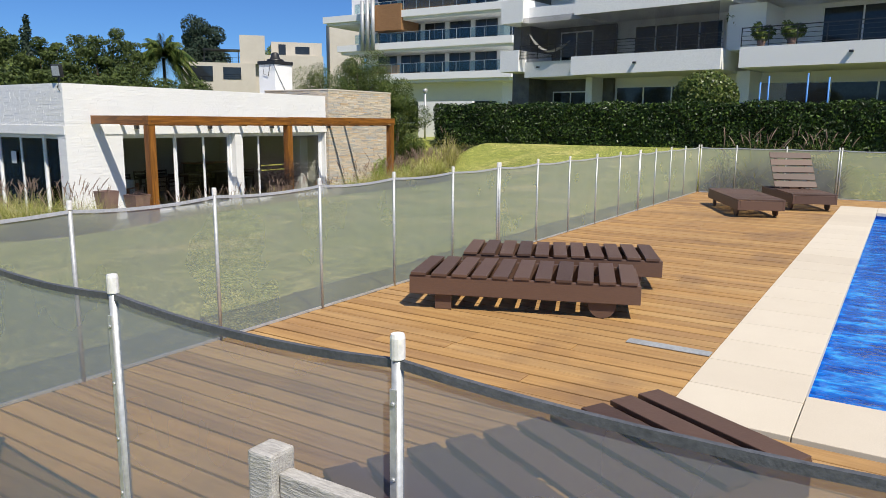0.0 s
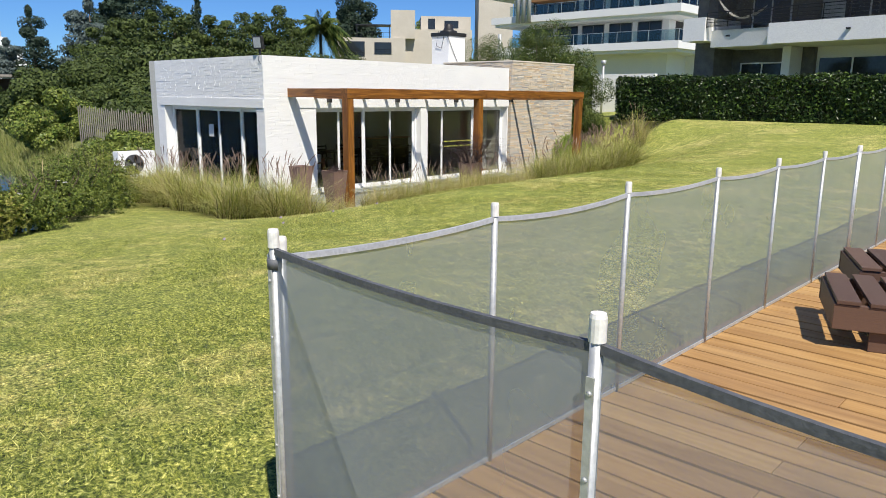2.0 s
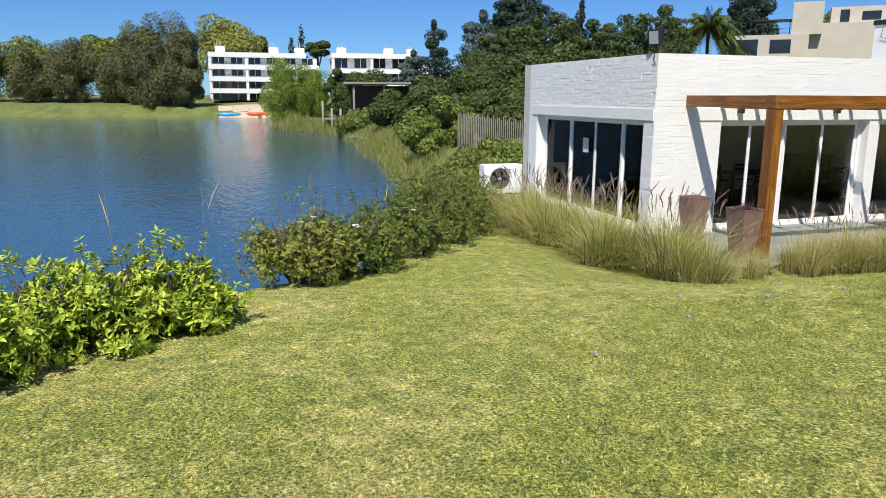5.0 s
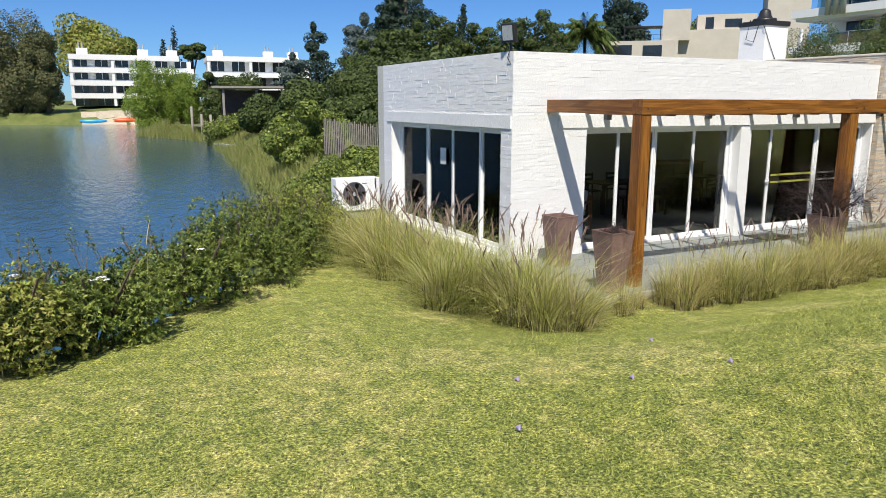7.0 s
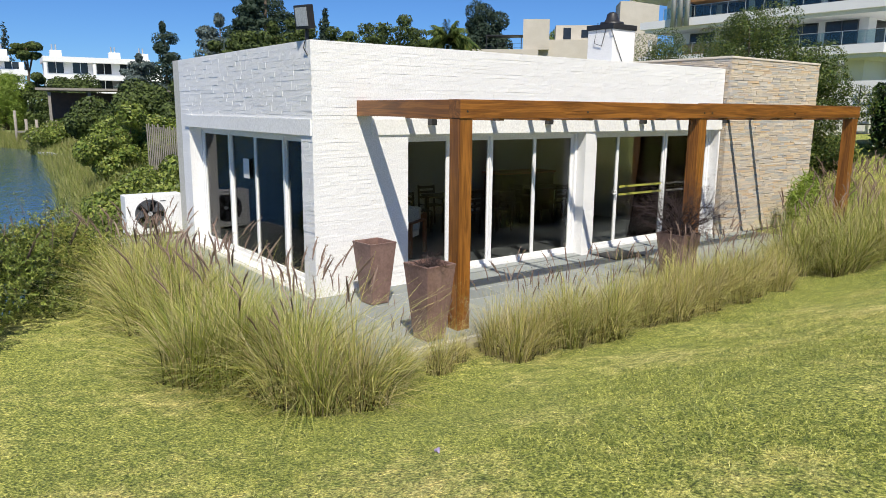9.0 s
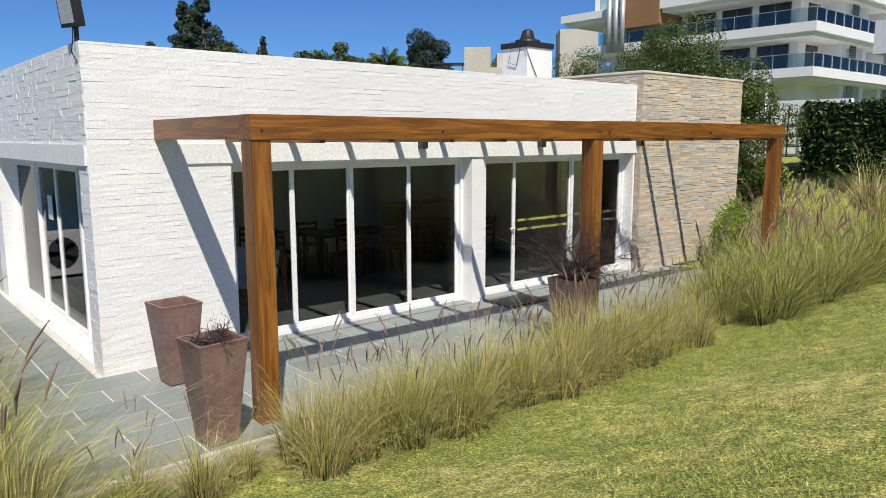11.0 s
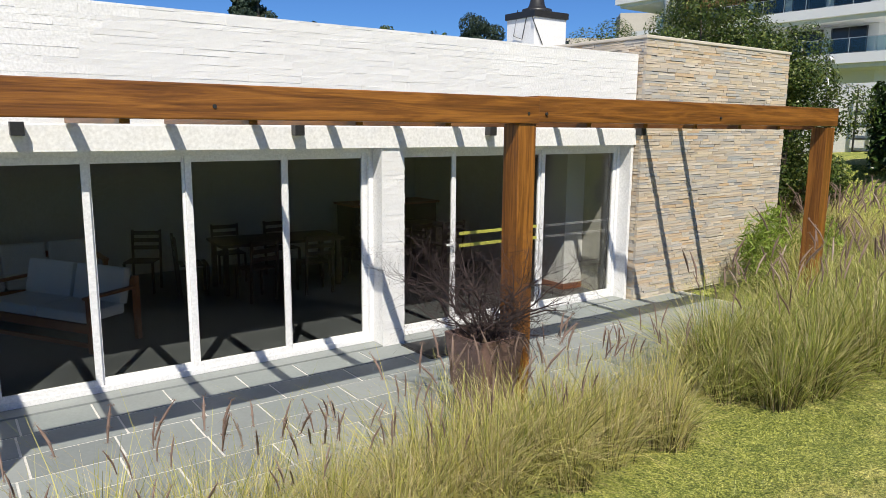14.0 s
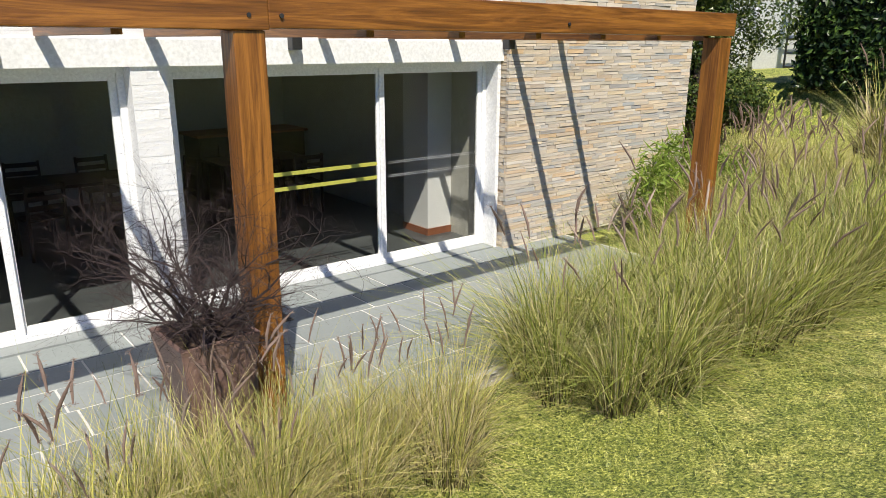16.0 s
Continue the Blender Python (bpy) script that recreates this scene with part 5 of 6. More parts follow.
apart("wall", 0.3, 2.6, GZ - 0.5, 46, 3.0, 16, label="recessed white facade wall")
apart("wall", 0.0, 0.6, GZ - 0.5, 1.1, 12, 16, M_STONEDARK, label="dark stone-clad side wall")
# dark panels: stone cladding, with the shaded openings painted as the same sheet
for z0, z1 in ((GZ - 0.5, S1), (S1T + 0.05, S2)):
    apart("bay_wall", 1.1, 2.35, z0, 5.3, 2.59, z1, M_STONEDARK, label="dark bay wall of stone cladding and painted-in shaded openings")
apart("balcony", 0.2, -0.9, S1 + 0.3, 1.4, 2.6, S1T + 0.55, label="white boxed balcony end")
apart("balcony", 1.4, -0.3, S1, 4.8, 2.6, S1T - 0.05)
apart("balcony", 4.6, -0.9, S1, 12.1, 2.6, S1T + 0.05)
apart("balcony", 13.0, -1.2, S1, 22.2, 2.6, S1T)
apart("balcony", 22.3, -0.6, S1, 40, 2.6, S1T - 0.05)
for z in (S2, S2 + 2.9):
    apart("balcony", 0.2, -0.9, z, 1.6, 2.6, z + 1.2)
    apart("balcony", 1.6, -0.3, z, 4.9, 2.6, z + 0.8)
    apart("balcony", 4.7, -0.9, z + 0.1, 12.3, 2.6, z + 0.9)
    apart("balcony", 13.1, -1.2, z + 0.1, 40, 2.6, z + 0.9)
apart("pillar", 12.0, 0.0, S1T, 13.6, 2.6, S2, label="white rounded pillar between balconies")
apart("party_wall", 4.3, 1.2, GZ, 4.7, 2.6, S1)
apart("party_wall", 12.2, 1.0, GZ, 12.8, 2.6, S1)
apart("party_wall", 22.0, 0.2, GZ, 22.6, 2.6, S2)
sliding_window(6.3, 10.9, S1T + 0.05, S1T + 1.75, 2.55, 4)
sliding_window(15.2, 21.6, S1T + 0.05, S1T + 1.9, 2.55, 4)
sliding_window(2.0, 4.0, S1T + 0.06, S1T + 1.7, 2.34, 2)
sliding_window(24, 30, S1T, S1T + 1.7, 2.55, 4)
sliding_window(5.4, 11.6, 0.15, 2.5, 2.55, 4)
sliding_window(13.9, 21.4, 0.15, 2.5, 2.55, 4)
sliding_window(1.6, 3.9, 0.3, 2.3, 2.34, 2)
railing(apart, 1.4, 12.1, S1T + 0.05, S1T + 0.75, -0.8, M_BLACK)
railing(apart, 13.0, 22.2, S1T, S1T + 0.8, -1.1, M_BLACK)
railing(apart, 22.4, 40, S1T, S1T + 0.8, -0.5, M_BLACK)
M_NET = see_through("balcony_net", (0.85, 0.85, 0.85), body=(0.05, 0.05, 0.05), solid=0.16)
part("safety_net", box(1.5, -0.86, S1T + 0.05, 11.9, -0.855, S2 + 0.2), M_NET, apt, "fine dark balcony net")
for u in (2.6, 8.0, 17.2):
    apart("spot_lamp", u, -1.36 if u > 13 else -1.02, S1 + 0.42, u + 0.15, -1.21 if u > 13 else -0.9, S1 + 0.5, M_BLACK)
for u, v in ((12.3, 0.3), (13.7, -0.7), (14.9, -0.7), (20.6, -0.7)):
    pl = thing("potted_plant", tuple(apt.matrix_basis @ Vector((u, v, S1T + (0.75 if u < 13 else 0.0)))), 0, "green balcony plant in a pot", "plant", "plants on the balcony")
    part("pot", tube([(0, 0, 0), (0, 0, 0.35)], [0.14, 0.2], 10), M_PLANTER, pl)
    crown([((0, 0, 0.45), (0.3, 0.3, 0.25), 500), ((0.2, 0.1, 0.6), (0.35, 0.25, 0.3), 300), ((-0.2, 0, 0.7), (0.25, 0.3, 0.35), 250)], 0.09, L_TREE, pl, "foliage", 0.25)
# hammock on the balcony
hm = thing("hammock", tuple(apt.matrix_basis @ Vector((1.6, -0.2, S1T + 0.1))), -12, "white cloth hammock hung on the balcony", "hammock")
bm = bmesh.new()
gr = []
for i in range(13):
    s = i / 12
    zc = 1.3 - 3.4 * s * (1 - s) * (1 - 0.25 * s) - 0.5 * s
    w = 0.05 + 0.22 * math.sin(math.pi * s)
    gr.append([bm.verts.new((2.6 * s, o * w, zc + 0.25 * o * o * w)) for o in (-1, 0, 1)])
for a, c in zip(gr, gr[1:]):
    for j in range(2):
        bm.faces.new((a[j], c[j], c[j + 1], a[j + 1]))
bmesh.ops.solidify(bm, geom=bm.faces[:], thickness=0.02)
part("cloth", bm, M_CUSHION, hm)
# trampoline
tr = thing("trampoline", (-4.3, 29.6, 0.9), -8, "trampoline with blue padded poles and dark net", "trampoline")
M_BLUEPAD = varied("blue_padding", (0.05, 0.20, 0.55), (0.08, 0.27, 0.65), 4, 30, 0.5, strength=0.1)
for u, v, h in ((-1.15, 0.5, 2.15), (-0.55, -0.5, 2.3), (0.75, -0.5, 2.35), (1.2, 0.5, 2.25)):
    part("pole", tube([(u, v, 0), (u, v, h)], 0.03, 8), M_BLUEPAD, tr)
part("net", box(-1.15, 0.5, 0.6, 1.2, 0.505, 2.1), M_NET, tr)
part("mat", tube([(0, 0, 0.55), (0, 0, 0.6)], 1.25, 24), M_BLACK, tr)

# ---- terraced building ----
mid = thing("terraced_building", (-32.7, 62.6, 2.3), 0, "white terraced apartment building with glass balconies and timber panels", "building")


def mpart(name, u0, v0, z0, u1, v1, z1, mat=None, parent=None, label=""):
    return part(name, box(u0, v0, z0, u1, v1, z1), mat or M_APT, parent or mid, label)


M_TIMBER = varied("timber_cladding", (0.24, 0.12, 0.05), (0.36, 0.19, 0.085), 2, 14, 0.6, stretch=(1, 1, 8), strength=0.2)
M_BALGLASS = see_through("balcony_glass", (0.72, 0.82, 0.80), ior=1.5)
M_SHUTTER = varied("grey_shutter", (0.22, 0.22, 0.23), (0.30, 0.30, 0.31), 4, 40, 0.6, strength=0.1)
for u0, z in ((-21.5, 3.15), (-21.5, 6.30), (-23.5, 9.45)):
    mpart("balcony", u0, 0, z + 0.28, 0, 30, z + 0.95)
    mpart("soffit", u0 + 0.3, 0.35, z, -0.35, 30, z + 0.277)
for k in range(4):
    z0 = (-1.0, 4.1, 7.25, 10.4)[k]
    z1 = (3.15, 6.3, 9.45, 13.3)[k]
    mpart("wall", -19 - k, 3.2, z0, -2.6, 29, z1)
    for j in range(5):
        u = -18.2 + 3.1 * j
        w = mpart("window", u, 3.14, z0 + 0.1, u + 2.5, 3.2, min(z1, z0 + 2.4) - 0.1, M_DARKGLASS)
        bm = bmesh.new()
        for q in (0, 1.22, 2.44):
            add_box(bm, u + q, 3.1, z0 + 0.1, u + q + 0.07, 3.14, min(z1, z0 + 2.4) - 0.1)
        part("window_frame", bm, M_HEM, w)
    for j in range(6):
        v = 4.5 + 4 * j
        w = mpart("window", -2.66, v, z0 + 0.1, -2.595, v + 2.2, min(z1, z0 + 2.4) - 0.1, M_DARKGLASS)
        mpart("fin", -2.6, v + 2.6, z0, -0.9, v + 3.4, z1)
        if j % 2:
            sh = mpart("shutter", -0.96, v + 0.1, z0 + 0.1, -0.9, v + 1.3, z1, M_SHUTTER, label="grey louvred shutter")
            bm = bmesh.new()
            for q in range(12):
                add_box(bm, -0.9, v + 0.12, z0 + 0.2 + 0.2 * q, -0.87, v + 1.28, z0 + 0.3 + 0.2 * q)
            part("slats", bm, M_HEM, sh)
    if k:
        gl = part("balcony_glass", box(-19, 0.05, z0 + 0.05, -0.1, 0.07, z0 + 0.95), M_BALGLASS, mid)
        gl.visible_shadow = False
        railing(mpart, -19, -0.05, z0, z0 + 1.0, 0.06, M_STEEL, 0, 1.6)
        gl = part("balcony_glass", box(-0.08, 0.1, z0 + 0.05, -0.06, 28, z0 + 0.95), M_BALGLASS, mid)
        gl.visible_shadow = False
        bm = bmesh.new()
        add_box(bm, -0.1, 0.1, z0 + 0.95, -0.04, 28, z0 + 1.0)
        for j in range(18):
            add_box(bm, -0.09, 0.1 + 1.6 * j, z0, -0.05, 0.15 + 1.6 * j, z0 + 0.95)
        part("railing", bm, M_STEEL, mid)
mpart("timber_panel", -16.6, -0.1, 8.5, -12.8, 3.1, 11.1, M_TIMBER, label="timber-clad balcony box")
mpart("timber_panel", -12.7, 0.5, 10.41, -6.8, 3.1, 12.9, M_TIMBER, label="timber-clad penthouse wall")
mpart("timber_panel", -16.8, 0.1, 4.11, -13.4, 0.5, 5.0, M_TIMBER, label="timber-clad balcony box")
mpart("roof", -18, -0.5, 13.2, -3, 20, 13.6, M_BLACK, label="dark flat penthouse roof")
for u in (-17.6, -16.9, -16.2):
    part("flue", tube([(u, -0.4, 6.5), (u, -0.4, 11.6)], 0.22, 10), M_STEEL, mid, "steel flue pipe")
part("flue", tube([(-19.6, -0.8, 2.0), (-19.6, -0.8, 5.5)], 0.2, 10), M_STEEL, mid, "steel flue pipe")
# wall and ladder rail by the hedge
wl = thing("garden_wall", (-19.6, 30.5, 0.4), 0, "low white garden wall with a dark metal ladder rail", "wall")
part("wall", box(-1.6, 0, -0.4, 1.5, 0.25, 2.05), M_APT, wl)
bm = bmesh.new()
for x in (-0.15, 0.3):
    add_tube(bm, [(x, -0.1, -0.3), (x, -0.1, 1.9)], 0.025, 6)
for k in range(6):
    add_tube(bm, [(-0.15, -0.1, 0.1 + 0.3 * k), (0.3, -0.1, 0.1 + 0.3 * k)], 0.02, 6)
part("ladder", bm, M_BLACK, wl)
# lamp post by the hedge
lp = thing("lamp_post", (-19.9, 29.2, 0.5), 0, "thin grey lamp post by the hedge", "lamp post")
part("pole", tube([(0, 0, -0.1), (0, 0, 2.3)], 0.05, 8), M_STEEL, lp)
part("lamp_head", tube([(0, 0, 2.3), (0, 0, 2.34), (0, 0, 2.5)], [0.06, 0.11, 0.11], 10), M_STEEL, lp)

# ---- beige house ----
beige = thing("beige_house", (-93, 84, 4.0), -49, "beige rendered house with flat roofs and dark openings", "house")


def house_box(parent, name, u0, v0, z0, u1, v1, z1, mat, label=""):
    return part(name, box(u0, v0, z0, u1, v1, z1), mat, parent, label)


ang = math.degrees(math.atan2(92.7 - 77.2, -84.8 + 99.2))
beige.matrix_basis = pose(-99.2, 77.2, 3.0, 0, 0, ang)
house_box(beige, "wall", 0, 0, -3, 11.3, 9, 7.6, M_CREAM)
house_box(beige, "wall", 8.9, 0.6, 7.6, 12.9, 5, 12.1, M_CREAM, "chimney tower")
house_box(beige, "wall", 11.3, 2.0, -3, 22.5, 9, 9.2, M_CREAM)
house_box(beige, "wall", 14, 4.5, 9.2, 22.5, 9, 11.6, M_CREAM)
house_box(beige, "wall", 24, 6, -3, 30, 12, 15.4, M_CREAM)
for u0, z0, u1, z1 in ((0.8, 4.6, 4.6, 7.0), (6.2, 5.0, 9.0, 6.9)):
    w = house_box(beige, "window", u0, -0.06, z0, u1, 0.0, z1, M_DARKGLASS)
    railing(lambda *a: house_box(beige, *a), u0, u1, z0, z0 + 0.8, -0.1, M_BLACK, 2, 0.9)
for u0, z0, u1, z1 in ((15.2, 9.5, 16.4, 11.2), (18.0, 9.7, 20.4, 10.9)):
    house_box(beige, "window", u0, 4.44, z0, u1, 4.5, z1, M_DARKGLASS)
part("awning", box(3.2, 0.2, 9.6, 8.9, 3.5, 9.75), M_BLACK, beige)
for u in (3.3, 8.6):
    part("awning_post", box(u, 0.25, 7.6, u + 0.12, 0.37, 9.6), M_BLACK, beige)
railing(lambda *a: house_box(beige, *a), 3.2, 8.9, 7.6, 8.5, 0.1, M_BLACK, 1, 0.9)

# ---- buildings beyond the lake ----


def lake_house(x0, y0, x1, y1, z, floors, h, label):
    L = math.hypot(x1 - x0, y1 - y0)
    b = thing("lakeside_building", (x0, y0, z), math.degrees(math.atan2(y1 - y0, x1 - x0)), label, "building")
    for k in range(floors):
        zz = k * h
        part("slab", box(-0.3, -1.6, zz + h - 0.9, L + 0.3 - (2.5 if k == floors - 1 else 0), 10, zz + h), M_APT, b)
        part("wall", box(0, 0, zz, L, 9, zz + h - 0.9), M_APT if k > 1 else M_STONEDARK, b)
        n = int(L / 3.2)
        for j in range(n):
            u = 0.5 + j * L / n
            w = part("window", box(u, -0.06, zz + 0.2, u + L / n * 0.62, 0.0, zz + h - 0.9), M_DARKGLASS, b)
            part("window_frame", box(u + L / n * 0.3, -0.1, zz + 0.2, u + L / n * 0.3 + 0.1, -0.06, zz + h - 0.9), M_ALU, w)
        for j in range(0, n, 2):
            part("pier", box(j * L / n - 0.25, -1.5, zz, j * L / n + 0.25, -1.0, zz + h - 0.9), M_APT, b)
    for u in (1.0, L * 0.55, L * 0.8):
        part("chimney", box(u, 1, floors * h, u + 1.8, 3, floors * h + 1.2), M_APT, b)
        for q in (0.4, 1.0):
            part("flue", tube([(u + q, 2, floors * h + 1.2), (u + q, 2, floors * h + 2.2)], 0.12, 6), M_STEEL, b)
    return b


lake_house(-154.4, 3.8, -153.6, 24.0, 0.6, 4, 2.25, "white four-storey apartment building across the lake")
lake_house(-152.5, 27.0, -150.6, 46.0, 1.0, 3, 2.93, "white low apartment building across the lake")

# ---- lakeside garden ----
gp = thing("garden_pergola", (-72.9, 15.0, 0.2), 76, "dark flat-roofed garden pergola on pale posts", "pergola")
part("roof", box(-0.4, -0.3, 2.42, 9.9, 4.2, 2.6), M_WEED, gp)
for u in (0.4, 3.2, 6.2, 9.0):
    part("post", box(u, 0.0, -2.2, u + 0.2, 0.2, 2.3), M_WEED, gp)
# added dark sheet, standing for the darkness behind the open frame
part("back_screen", box(0, 3.9, 0.2, 9.5, 4, 2.3), M_DARKWOOD, gp)
dk = thing("jetty", (-80.5, 14.6, WATER), 10, "weathered wooden jetty with tall posts in the lake", "jetty")
part("planks", box(-2.5, 0, 1.3, 7.5, 1.6, 1.42), M_WEED, dk)
for u in (-2.4, 0.4, 3.0, 5.6, 7.4):
    part("post", tube([(u, -0.05, -1), (u, -0.05, 2.5 if u > 0 else 3.2)], 0.12, 8), M_WEED, dk)
pb = thing("moored_boat", (-66.0, 14.6, WATER - 0.05), 20, "small pale boat by the bank", "boat")
bm = box(-1.6, -0.5, 0, 1.6, 0.5, 0.45)
for v in bm.verts:
    if v.co.z < 0.1:
        v.co.x *= 0.75
        v.co.y *= 0.6
part("hull", bm, M_ALU, pb)
for (x, y, c, nm) in ((-138.6, 5.9, (0.03, 0.35, 0.75), "blue"), (-137.6, 10.8, (0.8, 0.13, 0.03), "orange")):
    mk = varied(nm + "_plastic", tuple(q * 0.9 for q in c), c, 3, 20, 0.4, strength=0)
    for k in range(2):
        ky = thing("kayak", (x, y + 0.7 * k, float(ground_height(x, y)) + 0.05), 80, nm + " plastic kayak drawn up on the far shore", "kayak", "kayaks on the far shore")
        bm = bmesh.new()
        add_tube(bm, [(-1.7, 0, 0.35), (-0.9, 0, 0.25), (0, 0, 0.22), (0.9, 0, 0.25), (1.7, 0, 0.35)], [0.05, 0.32, 0.4, 0.32, 0.05], 10)
        part("hull", bm, mk, ky)
# stake fence beside the pavilion
sf = thing("stake_fence", (-38.1, 13.6, 0), 0, "grey weathered stake fence in the garden", "fence")
for i in range(38):
    s = i / 37
    x, y = 5.8 * s, 0.95 * s
    zg = float(ground_height(-38.1 + x, 13.6 + y))
    hh = 1.15 + 0.15 * math.sin(i * 1.7)
    top = 0.78 - 0.25 * s
    part("stake", tube([(x, y, zg - 0.1), (x + 0.01 * math.sin(i), y, top + 0.07 * math.sin(i * 2.3))], 0.024, 5), M_WEED, sf)

for k in range(6):
    broadleaf(-70.6 + 0.35 * k, 14.9 + 1.75 * k, 0.55 + 0.2 * math.sin(k * 2.3), 1.5, L_BUSH, "low green shrub on the bank before the garden pergola", 3500, 0.13, 0.02, 10, 0.8, "shrub", (0.45, 0.65))
# a dark thicket under the pines
for i, (x, y) in enumerate(((-74, 30), (-73, 34), (-72, 38), (-71, 42), (-70, 46), (-70, 51), (-72, 57), (-78, 31), (-60, 27), (-56, 28))):
    broadleaf(x, y, 5.6 + 0.9 * math.sin(i * 2.1), 3.2, L_PINE, "dark green thicket under the pines", 6500, 0.24, 0.0, 14, 0.9, "thicket", (0.45, 0.65))
# reeds on the lake bank
n = 24000
s_ = rng.random(n)
cl_ = np.sin(s_ * 90) * 0.5 + np.sin(s_ * 37 + 1) * 0.5
bx_ = -27 - 78 * s_
by_ = np.interp(-bx_, [26, 32, 45, 63, 77, 84, 91, 97, 106], [8.0, 9.4, 11.4, 13.4, 14.6, 12.6, 9.6, 10.6, 12.4]) + rng.uniform(-0.1, 3.0, n)
bz_ = ground_height(bx_, by_)
hh_ = (0.30 + 0.22 * cl_ + rng.uniform(0, 0.35, n)) * (0.7 + 0.8 * s_)
aa = rng.uniform(0, 6.28, n)
ww = 0.012 + 0.03 * s_
la = rng.normal(0, 0.22, (n, 2))
v = np.stack([np.stack([bx_ - np.cos(aa) * ww, by_ - np.sin(aa) * ww, bz_ - 0.05], -1), np.stack([bx_ + np.cos(aa) * ww, by_ + np.sin(aa) * ww, bz_ - 0.05], -1), np.stack([bx_ + la[:, 0], by_ + la[:, 1], bz_ + np.clip(hh_, 0.15, 2)], -1)], 1)
L_REED = leafy("reed", [(0.14, 0.18, 0.04), (0.30, 0.32, 0.09), (0.20, 0.25, 0.06), (0.42, 0.38, 0.18)], 0.5, 0.3)
tagged(mesh_np("reeds", v.reshape(-1, 3), np.arange(3 * n).reshape(-1, 3), L_REED), "green reeds and rough grass along the lake bank", "reeds", kind="stuff")

# sandy beach on the far shore
M_SAND = varied("pale_sand", (0.42, 0.36, 0.26), (0.56, 0.49, 0.37), 0.8, 12, 0.95, strength=0.2)
bx, by = np.meshgrid(np.linspace(-143, -135.6, 12), np.linspace(4.6, 13.0, 20))
bi = np.arange(240).reshape(20, 12)
beach = mesh_np("beach", np.stack([bx, by, ground_height(bx, by) + 0.06], -1).reshape(-1, 3), np.stack([bi[:-1, :-1], bi[:-1, 1:], bi[1:, 1:], bi[1:, :-1]], -1).reshape(-1, 4), M_SAND)
tagged(beach, "pale sandy beach on the far shore", kind="structure")

# ---- ornamental grass ----


def blade_strips(base, az, length, reach, width, droop, n):
    """Curved blades: arrays of vertices and quads."""
    seg = 3
    s = np.linspace(0, 1, seg + 1)[None, :]
    out = reach[:, None] * s ** 1.7
    z = length[:, None] * (s - droop[:, None] * s ** 2.6)
    x = base[:, 0, None] + np.cos(az)[:, None] * out
    y = base[:, 1, None] + np.sin(az)[:, None] * out
    w = width[:, None] * (1 - 0.85 * s)
    tw = az + rng.normal(1.57, 0.6, n)
    ox, oy = np.cos(tw)[:, None] * w, np.sin(tw)[:, None] * w
    v = np.stack([np.stack([x - ox, y - oy, z], -1), np.stack([x + ox, y + oy, z], -1)], 2)
    idx = np.arange(n * (seg + 1) * 2).reshape(n, seg + 1, 2)
    f = np.stack([idx[:, :-1, 0], idx[:, :-1, 1], idx[:, 1:, 1], idx[:, 1:, 0]], -1).reshape(-1, 4)
    return v.reshape(-1, 3), f


